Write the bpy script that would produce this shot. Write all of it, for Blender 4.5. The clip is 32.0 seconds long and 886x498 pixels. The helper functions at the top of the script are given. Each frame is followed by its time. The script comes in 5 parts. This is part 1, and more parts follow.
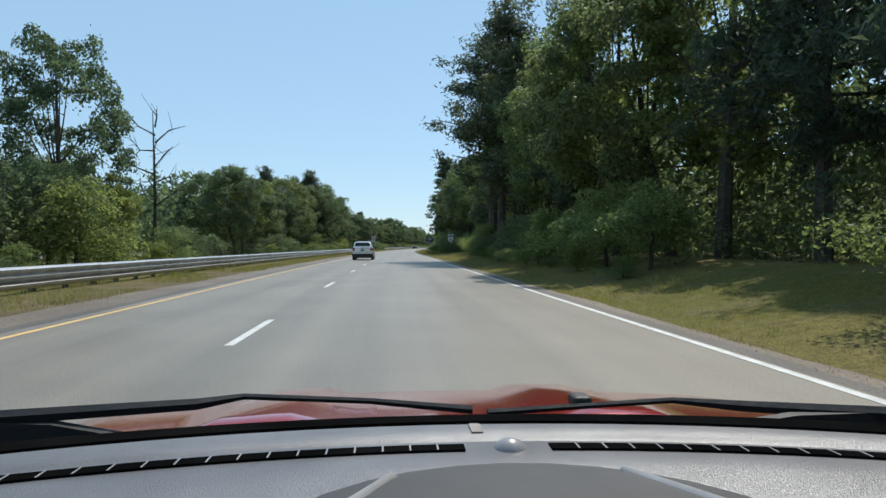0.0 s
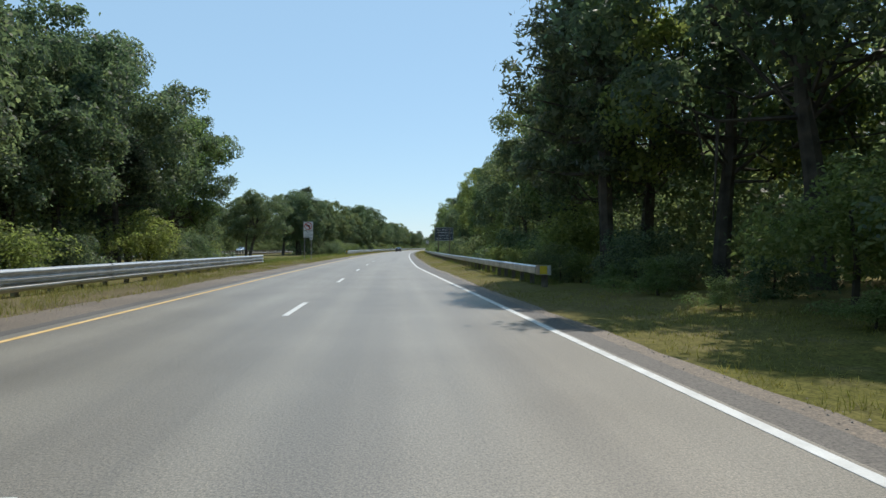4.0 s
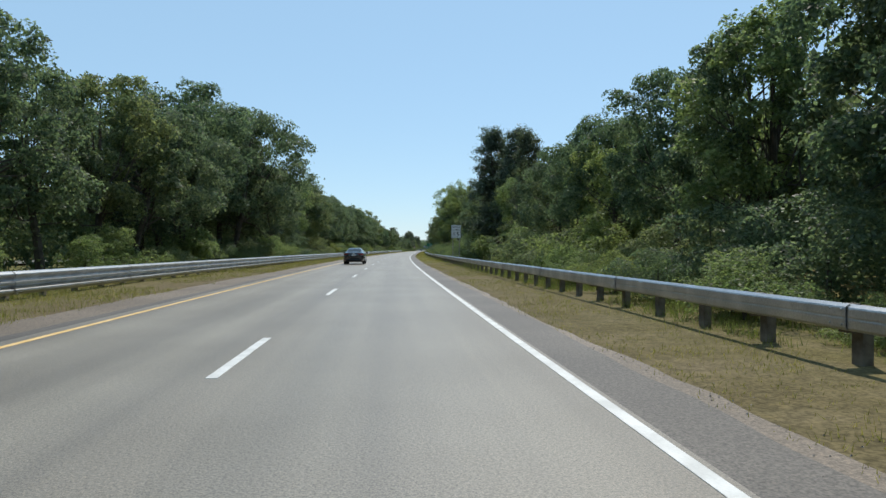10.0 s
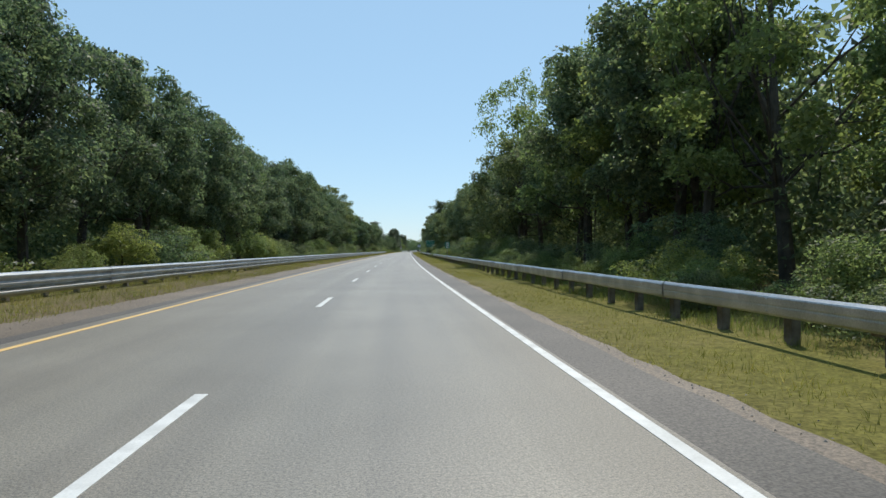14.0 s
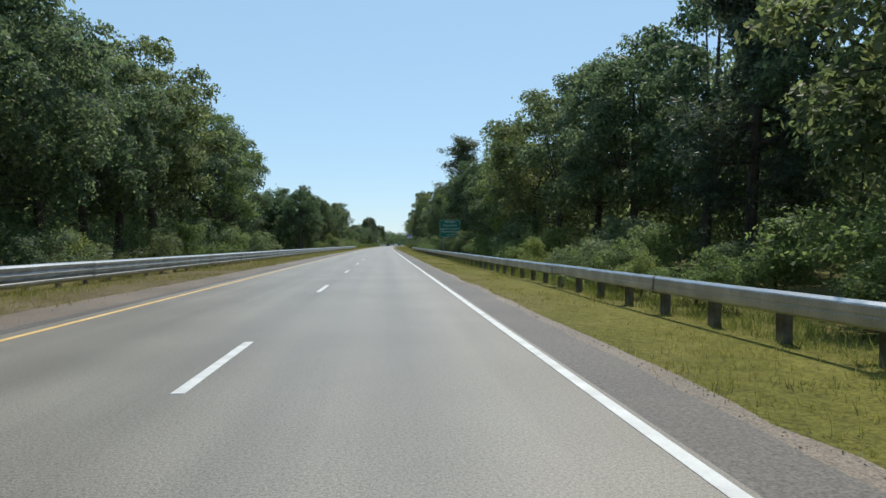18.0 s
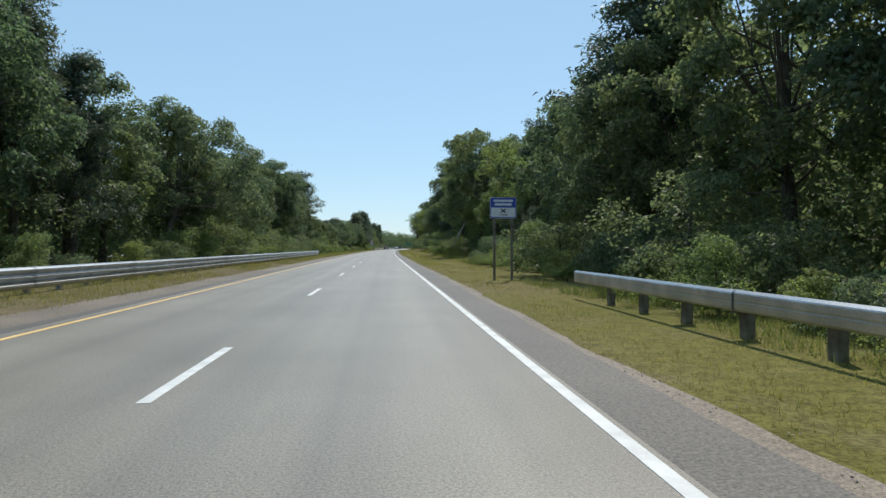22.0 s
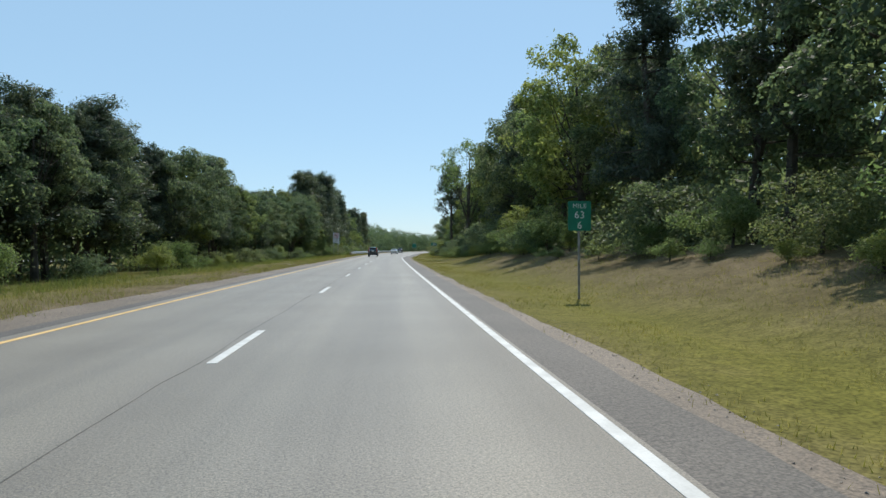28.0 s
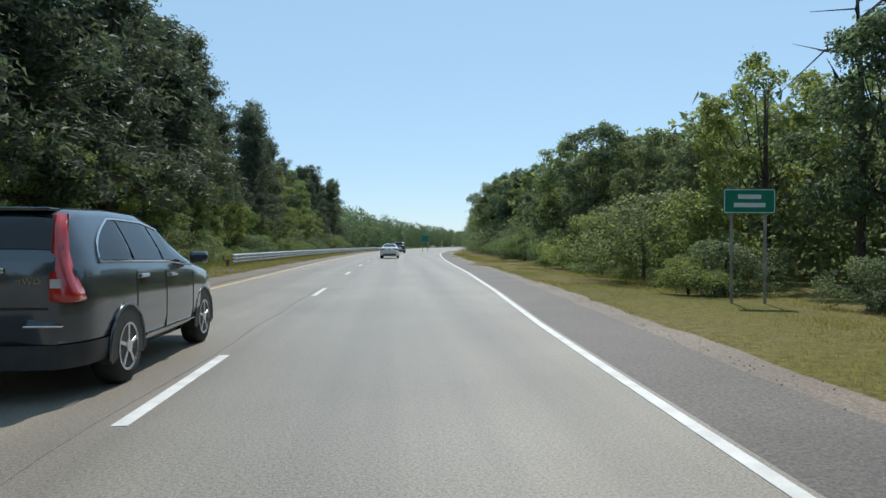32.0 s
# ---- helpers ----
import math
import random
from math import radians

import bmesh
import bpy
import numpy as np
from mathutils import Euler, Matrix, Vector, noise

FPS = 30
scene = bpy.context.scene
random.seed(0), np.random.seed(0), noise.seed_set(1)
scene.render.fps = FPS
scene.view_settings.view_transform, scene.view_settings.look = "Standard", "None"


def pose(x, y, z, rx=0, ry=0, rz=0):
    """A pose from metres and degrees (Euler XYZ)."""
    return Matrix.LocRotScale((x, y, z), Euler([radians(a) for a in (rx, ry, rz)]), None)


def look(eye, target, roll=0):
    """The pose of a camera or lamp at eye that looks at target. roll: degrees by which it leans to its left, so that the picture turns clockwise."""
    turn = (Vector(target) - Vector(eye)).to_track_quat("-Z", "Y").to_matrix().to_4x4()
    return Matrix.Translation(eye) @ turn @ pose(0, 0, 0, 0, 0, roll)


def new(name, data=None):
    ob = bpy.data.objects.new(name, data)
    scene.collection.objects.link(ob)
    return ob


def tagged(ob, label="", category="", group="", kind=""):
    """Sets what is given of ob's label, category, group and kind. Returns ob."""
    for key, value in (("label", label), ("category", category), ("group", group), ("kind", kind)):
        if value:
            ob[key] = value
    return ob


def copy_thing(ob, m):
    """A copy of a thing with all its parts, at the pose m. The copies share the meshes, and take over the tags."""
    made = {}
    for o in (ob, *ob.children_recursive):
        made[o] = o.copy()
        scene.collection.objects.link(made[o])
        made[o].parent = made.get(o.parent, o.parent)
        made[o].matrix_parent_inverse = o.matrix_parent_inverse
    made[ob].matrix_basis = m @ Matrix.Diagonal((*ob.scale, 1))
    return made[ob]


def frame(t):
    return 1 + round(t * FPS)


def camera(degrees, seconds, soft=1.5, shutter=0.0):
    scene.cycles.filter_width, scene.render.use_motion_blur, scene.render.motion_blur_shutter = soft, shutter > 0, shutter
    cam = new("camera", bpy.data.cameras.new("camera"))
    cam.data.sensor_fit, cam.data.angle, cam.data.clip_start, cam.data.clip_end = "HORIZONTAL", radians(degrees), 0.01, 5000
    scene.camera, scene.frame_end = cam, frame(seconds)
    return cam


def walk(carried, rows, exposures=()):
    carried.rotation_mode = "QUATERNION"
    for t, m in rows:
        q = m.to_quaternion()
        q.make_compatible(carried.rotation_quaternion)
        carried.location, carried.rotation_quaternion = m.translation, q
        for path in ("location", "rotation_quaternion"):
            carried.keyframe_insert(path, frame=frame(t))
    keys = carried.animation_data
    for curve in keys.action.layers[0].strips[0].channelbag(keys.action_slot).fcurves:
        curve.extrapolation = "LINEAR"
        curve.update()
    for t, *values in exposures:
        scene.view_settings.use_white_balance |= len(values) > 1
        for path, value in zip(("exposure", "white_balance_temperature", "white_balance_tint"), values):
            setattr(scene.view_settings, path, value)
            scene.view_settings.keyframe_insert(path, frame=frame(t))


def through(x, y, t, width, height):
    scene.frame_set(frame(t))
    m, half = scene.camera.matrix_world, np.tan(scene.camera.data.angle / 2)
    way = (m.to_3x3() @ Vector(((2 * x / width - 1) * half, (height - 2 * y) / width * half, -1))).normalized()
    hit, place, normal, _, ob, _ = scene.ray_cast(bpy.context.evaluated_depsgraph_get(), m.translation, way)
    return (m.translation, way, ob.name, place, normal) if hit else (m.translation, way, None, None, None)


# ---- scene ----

# ---------- the road's line: curvature to the right along its length ----------
S0, S1 = -160, 1700


def bend(s):
    if s < 430:
        return 0.00032
    if s < 640:
        return 0.00003
    if s < 900:
        return 0.00016
    return 0.0007 if s < 1250 else 0.0


_line = {0: (0.0, 0.0, 0.0)}
for _s in range(0, S1 + 10):
    _x, _y, _a = _line[_s]
    _a2 = _a + bend(_s + 0.5)
    _m = (_a + _a2) / 2
    _line[_s + 1] = (_x + math.sin(_m), _y + math.cos(_m), _a2)
for _s in range(0, S0 - 10, -1):
    _x, _y, _a = _line[_s]
    _a2 = _a - bend(_s - 0.5)
    _m = (_a + _a2) / 2
    _line[_s - 1] = (_x - math.sin(_m), _y - math.cos(_m), _a2)


def heading(s):
    """The road's bearing at s metres along, in radians clockwise from +y."""
    i = math.floor(s)
    return _line[i][2] + (s - i) * (_line[i + 1][2] - _line[i][2])


def at(s, lat, z=0.0):
    """The place s metres along the road and lat metres right of the lane line."""
    i = math.floor(s)
    w = s - i
    a, b = _line[i], _line[i + 1]
    h = heading(s)
    return Vector((a[0] + w * (b[0] - a[0]) + lat * math.cos(h), a[1] + w * (b[1] - a[1]) - lat * math.sin(h), z))


def stand(s, lat, z=0.0, turn=0.0, scale=1.0):
    """The pose of a thing beside the road, its +y along the road, turned clockwise by so many degrees."""
    q = Euler((0, 0, -heading(s) - radians(turn))).to_quaternion()
    sc = scale if isinstance(scale, tuple) else (scale, scale, scale)
    return Matrix.LocRotScale(at(s, lat, z), q, sc)


# ---------- the camera and its drive ----------
EYE = 1.33
cam = camera(69.0, 32.0, soft=1.5)
DRIVE = [  # seconds, metres along the road, metres right of the lane line, degrees right of the road, degrees up
    (0, 0.00, 2.16, 4.71, -0.25), (1, 26.88, 2.06, 4.71, -0.30), (2, 53.57, 2.05, 4.51, -0.18), (3, 79.95, 2.12, 4.71, -0.15),
    (5.5, 143.83, 1.96, 4.61, -0.05), (6, 156.50, 2.05, 4.36, 0.00), (7, 182.22, 2.05, 4.76, 0.05), (8, 207.29, 2.04, 4.66, 0.08),
    (9, 233.02, 1.94, 4.66, 0.08), (10, 258.01, 1.82, 4.91, 0.05), (11, 283.14, 1.83, 5.06, -0.20), (12, 307.95, 1.85, 4.76, -0.13),
    (13, 333.67, 1.76, 4.61, -0.15), (14, 359.32, 1.75, 4.56, 0.10), (17, 438.87, 1.92, 5.21, -0.18), (18, 466.20, 1.83, 5.21, -0.43),
    (19, 492.88, 1.86, 5.16, -0.10), (20, 520.84, 1.89, 5.21, -0.13), (21, 547.68, 1.98, 5.36, -0.05), (22, 576.15, 2.04, 5.26, -0.18),
    (23, 604.08, 2.09, 5.26, -0.13), (24, 632.91, 2.09, 4.76, -0.05), (25, 661.46, 2.04, 4.91, -0.08), (27.5, 730.69, 2.07, 4.76, 0.05),
    (28, 744.81, 2.03, 5.06, 0.03), (29, 772.60, 1.97, 4.81, 0.05), (30, 800.69, 1.97, 4.91, -0.23), (31, 828.37, 1.91, 4.81, -0.13),
    (32, 857.34, 1.97, 4.86, -0.35)]
rows = []
for _t, _s, _o, _yaw, _up in DRIVE:
    _p = at(_s, _o, EYE)
    rows.append((_t, pose(_p.x, _p.y, _p.z, 90 + _up, 0, -math.degrees(heading(_s)) - _yaw)))
walk(cam, rows)

# ---------- sky and sun ----------
SUN_EL, SUN_AZ = radians(55), radians(28)
world = bpy.data.worlds.new("sky")
scene.world = world
world.use_nodes = True
_n = world.node_tree.nodes
_sky = _n.new("ShaderNodeTexSky")
_sky.sky_type, _sky.sun_disc = "NISHITA", False
_sky.sun_elevation, _sky.sun_rotation = SUN_EL, SUN_AZ
_sky.air_density, _sky.dust_density, _sky.ozone_density = 1.0, 0.1, 2.2
_haze = _n.new("ShaderNodeMixRGB")          # thin summer haze over the whole sky
_haze.inputs[0].default_value, _haze.inputs[2].default_value = 0.66, (2.75, 4.45, 5.95, 1)
world.node_tree.links.new(_sky.outputs[0], _haze.inputs[1])
world.node_tree.links.new(_haze.outputs[0], _n["Background"].inputs[0])
_n["Background"].inputs[1].default_value = 0.13
sun = new("sun", bpy.data.lights.new("sun", "SUN"))
sun.data.energy, sun.data.angle, sun.data.color = 3.6, radians(0.53), (1.0, 0.95, 0.86)
_d = Vector((math.sin(SUN_AZ) * math.cos(SUN_EL), math.cos(SUN_AZ) * math.cos(SUN_EL), math.sin(SUN_EL)))
sun.matrix_world = look(_d * 300 + Vector((0, 400, 0)), Vector((0, 400, 0)))
scene.view_settings.exposure = 0.15


# ---------- materials ----------
def nodes_of(name):
    m = bpy.data.materials.new(name)
    m.use_nodes = True
    return m, m.node_tree.nodes, m.node_tree.links, m.node_tree.nodes["Principled BSDF"]


def ramp(n, l, fac, stops):
    r = n.new("ShaderNodeValToRGB")
    while len(r.color_ramp.elements) < len(stops):
        r.color_ramp.elements.new(0.5)
    for e, (p, c) in zip(r.color_ramp.elements, stops):
        e.position, e.color = p, (*c, 1)
    l.new(fac, r.inputs[0])
    return r.outputs[0]


def noise_tex(n, l, scale, detail=4.0, stretch=None, coords="Object"):
    tc = n.new("ShaderNodeTexCoord")
    t = n.new("ShaderNodeTexNoise")
    t.inputs["Scale"].default_value, t.inputs["Detail"].default_value = scale, detail
    if stretch:
        mp = n.new("ShaderNodeMapping")
        mp.inputs["Scale"].default_value = stretch
        l.new(tc.outputs[coords], mp.inputs[0])
        l.new(mp.outputs[0], t.inputs[0])
    else:
        l.new(tc.outputs[coords], t.inputs[0])
    return t.outputs[0]


def blend(n, l, kind, a, b, fac):
    x = n.new("ShaderNodeMixRGB")
    x.blend_type = kind
    for sock, v in ((x.inputs[0], fac), (x.inputs[1], a), (x.inputs[2], b)):
        if isinstance(v, (int, float)):
            sock.default_value = v
        elif isinstance(v, tuple):
            sock.default_value = (*v, 1)
        else:
            l.new(v, sock)
    return x.outputs[0]


def bumped(n, l, b, height, strength, distance=0.02):
    bp = n.new("ShaderNodeBump")
    bp.inputs["Strength"].default_value, bp.inputs["Distance"].default_value = strength, distance
    l.new(height, bp.inputs["Height"])
    l.new(bp.outputs[0], b.inputs["Normal"])


def plain(name, a, c, rough=0.6, scale=8.0, metal=0.0, bump=0.1, fine=60.0, coat=0.0):
    """A surface between the colours a and c in soft patches, with a fine grain."""
    m, n, l, b = nodes_of(name)
    big, small = noise_tex(n, l, scale), noise_tex(n, l, fine, 2)
    col = ramp(n, l, big, [(0.35, a), (0.65, c)])
    col = blend(n, l, "MULTIPLY", col, ramp(n, l, small, [(0.3, (0.82, 0.82, 0.82)), (0.7, (1, 1, 1))]), 0.6)
    l.new(col, b.inputs["Base Color"])
    b.inputs["Roughness"].default_value, b.inputs["Metallic"].default_value = rough, metal
    b.inputs["Coat Weight"].default_value = coat
    b.inputs["Coat Roughness"].default_value = 0.06
    if bump:
        bumped(n, l, b, small, bump)
    return m


def asphalt(name, dark, light, fine=90.0, lanes=False):
    """Worn asphalt: stones of two sizes, broad patches; on the carriageway streaks and wheel tracks along the lanes."""
    m, n, l, b = nodes_of(name)
    grain, patch, stones = noise_tex(n, l, fine, 3), noise_tex(n, l, 0.35, 6), noise_tex(n, l, fine * 0.45, 5)
    col = ramp(n, l, patch, [(0.3, dark), (0.7, light)])
    if lanes:
        streak = noise_tex(n, l, 1.0, 6, (1.6, 0.03, 1), "UV")
        uv, mp, wave = n.new("ShaderNodeTexCoord"), n.new("ShaderNodeMapping"), n.new("ShaderNodeTexWave")
        mp.inputs["Scale"].default_value = (1.0, 0.002, 1.0)
        wave.inputs["Scale"].default_value = 1 / 3.6 * 6.2832 / 20 * 2
        wave.inputs["Distortion"].default_value, wave.inputs["Detail"].default_value, wave.inputs["Detail Scale"].default_value = 0.8, 2.0, 2.0
        l.new(uv.outputs["UV"], mp.inputs[0])
        l.new(mp.outputs[0], wave.inputs[0])
        col = blend(n, l, "MULTIPLY", col, ramp(n, l, wave.outputs[1], [(0.0, (0.90, 0.89, 0.88)), (1.0, (1.05, 1.05, 1.04))]), 0.85)
        col = blend(n, l, "MULTIPLY", col, ramp(n, l, streak, [(0.35, (0.80, 0.80, 0.80)), (0.62, (1.06, 1.05, 1.03))]), 0.8)
    col = blend(n, l, "MULTIPLY", col, ramp(n, l, grain, [(0.34, (0.42, 0.42, 0.42)), (0.5, (1, 1, 1)), (0.68, (1.5, 1.46, 1.38))]), 0.8)
    col = blend(n, l, "MULTIPLY", col, ramp(n, l, stones, [(0.36, (0.6, 0.6, 0.6)), (0.5, (1, 1, 1)), (0.66, (1.25, 1.23, 1.2))]), 0.7)
    l.new(col, b.inputs["Base Color"])
    b.inputs["Roughness"].default_value, b.inputs["Specular IOR Level"].default_value = (0.5, 0.6) if lanes else (0.65, 0.4)
    bumped(n, l, b, stones, 0.28, 0.01)
    return m


def leaf_mat(name, dark, mid, light, through=0.35, gloss=0.22):
    """Leaves: colour varies from leaf to leaf and from plant to plant, and light shines through."""
    m, n, l, b = nodes_of(name)
    geo, info = n.new("ShaderNodeNewGeometry"), n.new("ShaderNodeObjectInfo")
    col = ramp(n, l, geo.outputs["Random Per Island"], [(0.0, dark), (0.55, mid), (1.0, light)])
    tint = ramp(n, l, info.outputs["Random"], [(0.0, (0.75, 0.85, 0.8)), (0.5, (1, 1, 1)), (1.0, (1.25, 1.1, 0.8))])
    col = blend(n, l, "MULTIPLY", col, tint, 0.8)
    broad = noise_tex(n, l, 0.5, 2)
    col = blend(n, l, "MULTIPLY", col, ramp(n, l, broad, [(0.35, (0.7, 0.78, 0.75)), (0.65, (1.15, 1.1, 0.95))]), 0.6)
    l.new(col, b.inputs["Base Color"])
    b.inputs["Roughness"].default_value = 0.5
    b.inputs["Specular IOR Level"].default_value = gloss
    tr = n.new("ShaderNodeBsdfTranslucent")
    l.new(blend(n, l, "MULTIPLY", col, (1.4, 1.55, 1.1), 1.0), tr.inputs[0])
    mx = n.new("ShaderNodeMixShader")
    mx.inputs[0].default_value = through
    l.new(b.outputs[0], mx.inputs[1])
    l.new(tr.outputs[0], mx.inputs[2])
    l.new(mx.outputs[0], n["Material Output"].inputs[0])
    return m


def ground_mat():
    """Verge: dry grass in olive, straw and brown patches, with bare sandy spots and a matted grain."""
    m, n, l, b = nodes_of("dry_grass_ground")
    big, mid, fine, mat = noise_tex(n, l, 0.11, 5), noise_tex(n, l, 0.8, 6), noise_tex(n, l, 22, 5), noise_tex(n, l, 5, 6)
    col = ramp(n, l, big, [(0.36, (0.128, 0.124, 0.032)), (0.5, (0.162, 0.144, 0.046)), (0.62, (0.18, 0.148, 0.064)), (0.72, (0.20, 0.157, 0.085))])
    col = blend(n, l, "MIX", col, (0.19, 0.15, 0.09), ramp(n, l, mid, [(0.52, (0, 0, 0)), (0.72, (0.6, 0.6, 0.6))]))
    dry = n.new("ShaderNodeAttribute")
    dry.attribute_name = "dry"
    col = blend(n, l, "MIX", col, ramp(n, l, mid, [(0.35, (0.125, 0.095, 0.055)), (0.65, (0.19, 0.15, 0.09))]), dry.outputs["Fac"])
    lush = n.new("ShaderNodeAttribute")
    lush.attribute_name = "lush"
    col = blend(n, l, "MIX", col, ramp(n, l, mid, [(0.3, (0.138, 0.136, 0.026)), (0.7, (0.215, 0.195, 0.044))]), lush.outputs["Fac"])
    col = blend(n, l, "MULTIPLY", col, ramp(n, l, mat, [(0.3, (0.62, 0.63, 0.6)), (0.55, (1, 1, 1)), (0.72, (1.2, 1.17, 1.1))]), 0.8)
    col = blend(n, l, "MULTIPLY", col, ramp(n, l, fine, [(0.35, (0.5, 0.5, 0.5)), (0.6, (1.08, 1.08, 1.08))]), 0.9)
    l.new(col, b.inputs["Base Color"])
    b.inputs["Roughness"].default_value = 0.95
    b.inputs["Specular IOR Level"].default_value = 0.1
    bumped(n, l, b, mat, 0.6, 0.03)
    return m


M_ROAD = asphalt("worn_asphalt", (0.186, 0.168, 0.140), (0.240, 0.219, 0.186), 85, True)
M_SHOULDER = asphalt("shoulder_asphalt", (0.078, 0.071, 0.065), (0.125, 0.112, 0.10), 45)
M_GRAVEL = asphalt("gravel", (0.125, 0.098, 0.074), (0.20, 0.160, 0.124), 50)
M_WHITE = plain("worn_white_paint", (0.54, 0.54, 0.52), (0.70, 0.70, 0.68), 0.6, 3.0, fine=45)
M_YELLOW = plain("worn_yellow_paint", (0.66, 0.42, 0.14), (0.78, 0.53, 0.23), 0.6, 3.0, fine=45)
def steel_mat():
    """Weathered zinc: dull spangle, runs of rust and scuffs."""
    m, n, l, b = nodes_of("galvanised_steel")
    big, run, fine = noise_tex(n, l, 1.7, 6), noise_tex(n, l, 1.0, 5, (6, 2.2, 1.2)), noise_tex(n, l, 40, 3)
    col = ramp(n, l, big, [(0.35, (0.40, 0.405, 0.41)), (0.65, (0.55, 0.555, 0.56))])
    col = blend(n, l, "MIX", col, (0.17, 0.11, 0.07), ramp(n, l, run, [(0.62, (0, 0, 0)), (0.78, (0.3, 0.3, 0.3))]))
    col = blend(n, l, "MULTIPLY", col, ramp(n, l, fine, [(0.3, (0.75, 0.75, 0.75)), (0.7, (1.1, 1.1, 1.1))]), 0.8)
    l.new(col, b.inputs["Base Color"])
    b.inputs["Metallic"].default_value = 0.95
    l.new(ramp(n, l, big, [(0.3, (0.42, 0.42, 0.42)), (0.7, (0.30, 0.30, 0.30))]), b.inputs["Roughness"])
    bumped(n, l, b, fine, 0.08)
    return m


M_STEEL = steel_mat()
M_RUST = plain("weathered_steel", (0.22, 0.20, 0.18), (0.36, 0.35, 0.33), 0.65, 3.0, 0.3, 0.1, 30)
M_WOOD = plain("weathered_timber", (0.10, 0.085, 0.065), (0.19, 0.165, 0.13), 0.85, 6.0)
M_BARK = plain("bark", (0.045, 0.037, 0.028), (0.11, 0.092, 0.07), 0.95, 3.0, bump=0.8, fine=18)
M_GROUND = ground_mat()
M_OAK = leaf_mat("oak_leaf", (0.074, 0.100, 0.074), (0.128, 0.160, 0.110), (0.208, 0.235, 0.150), 0.58)
M_LIME = leaf_mat("bright_leaf", (0.110, 0.142, 0.070), (0.174, 0.212, 0.100), (0.25, 0.28, 0.14), 0.6)
M_PINE = leaf_mat("pine_needle", (0.052, 0.070, 0.060), (0.082, 0.104, 0.084), (0.126, 0.148, 0.112), 0.42)
M_GRASS = leaf_mat("grass_blade", (0.150, 0.150, 0.040), (0.235, 0.215, 0.070), (0.36, 0.305, 0.15), 0.4, 0.2)
M_WEED = leaf_mat("weed_blade", (0.095, 0.115, 0.035), (0.155, 0.17, 0.055), (0.24, 0.235, 0.09), 0.45, 0.3)


# ---------- mesh helpers ----------
def mesh_of(name, verts, faces, material, smooth=False):
    me = bpy.data.meshes.new(name)
    me.from_pydata(verts, [], faces)
    me.materials.append(material)
    if smooth:
        me.shade_smooth()
    me.update()
    return me


def quads_mesh(name, pts, material, corners=4):
    """A mesh of many loose little faces; pts is an array of (faces * corners, 3)."""
    pts = np.ascontiguousarray(pts, dtype=np.float32)
    me = bpy.data.meshes.new(name)
    nv = len(pts)
    nf = nv // corners
    me.vertices.add(nv)
    me.vertices.foreach_set("co", pts.ravel())
    me.loops.add(nv)
    me.loops.foreach_set("vertex_index", np.arange(nv, dtype=np.int32))
    me.polygons.add(nf)
    me.polygons.foreach_set("loop_start", np.arange(0, nv, corners, dtype=np.int32))
    me.materials.append(material)
    me.update(calc_edges=True)
    return me


def done(bm, name, material, smooth=False):
    me = bpy.data.meshes.new(name)
    bmesh.ops.recalc_face_normals(bm, faces=bm.faces)
    bm.to_mesh(me)
    bm.free()
    me.materials.append(material)
    if smooth:
        me.shade_smooth()
    return me


def part(name, bm, material, parent, label="", smooth=False, m=None):
    me = bm if isinstance(bm, bpy.types.Mesh) else done(bm, name, material, smooth)
    ob = new(name, me)
    ob.parent = parent
    if m is not None:
        ob.matrix_local = m
    if label:
        tagged(ob, label)
    return ob


def box(bm, c, size, m=None, bevel=0.0):
    r = bmesh.ops.create_cube(bm, size=1.0)
    vs = r["verts"]
    bmesh.ops.scale(bm, vec=Vector(size), verts=vs)
    if bevel:
        es = list({e for v in vs for e in v.link_edges})
        vs = list({v for f in bmesh.ops.bevel(bm, geom=es, offset=bevel, segments=2, affect="EDGES", profile=0.5)["faces"] for v in f.verts} | {v for v in vs if v.is_valid})
    bmesh.ops.transform(bm, matrix=m if m is not None else Matrix(), verts=vs)
    bmesh.ops.translate(bm, vec=Vector(c), verts=vs)
    return bm


def boxed(c, size, bevel=0.0, m=None):
    return box(bmesh.new(), c, size, m, bevel)


def loft(rings, caps=True, closed=True, bm=None):
    """Skin a list of rings of points that all have the same number."""
    bm = bm or bmesh.new()
    vs = [[bm.verts.new(p) for p in r] for r in rings]
    k = len(rings[0])
    for a, b in zip(vs, vs[1:]):
        for i in range(k if closed else k - 1):
            j = (i + 1) % k
            bm.faces.new((a[i], a[j], b[j], b[i]))
    if caps and closed:
        bm.faces.new(vs[0][::-1])
        bm.faces.new(vs[-1])
    return bm


def tube(pts, radii, k=7, bm=None):
    rings = []
    pts = [Vector(p) for p in pts]
    for i, p in enumerate(pts):
        d = (pts[min(i + 1, len(pts) - 1)] - pts[max(i - 1, 0)]).normalized()
        a = d.orthogonal().normalized()
        b = d.cross(a)
        rings.append([p + radii[i] * (math.cos(6.2832 * j / k) * a + math.sin(6.2832 * j / k) * b) for j in range(k)])
    return loft(rings, bm=bm)


def lerp(x, xs, ys):
    return float(np.interp(x, xs, ys))


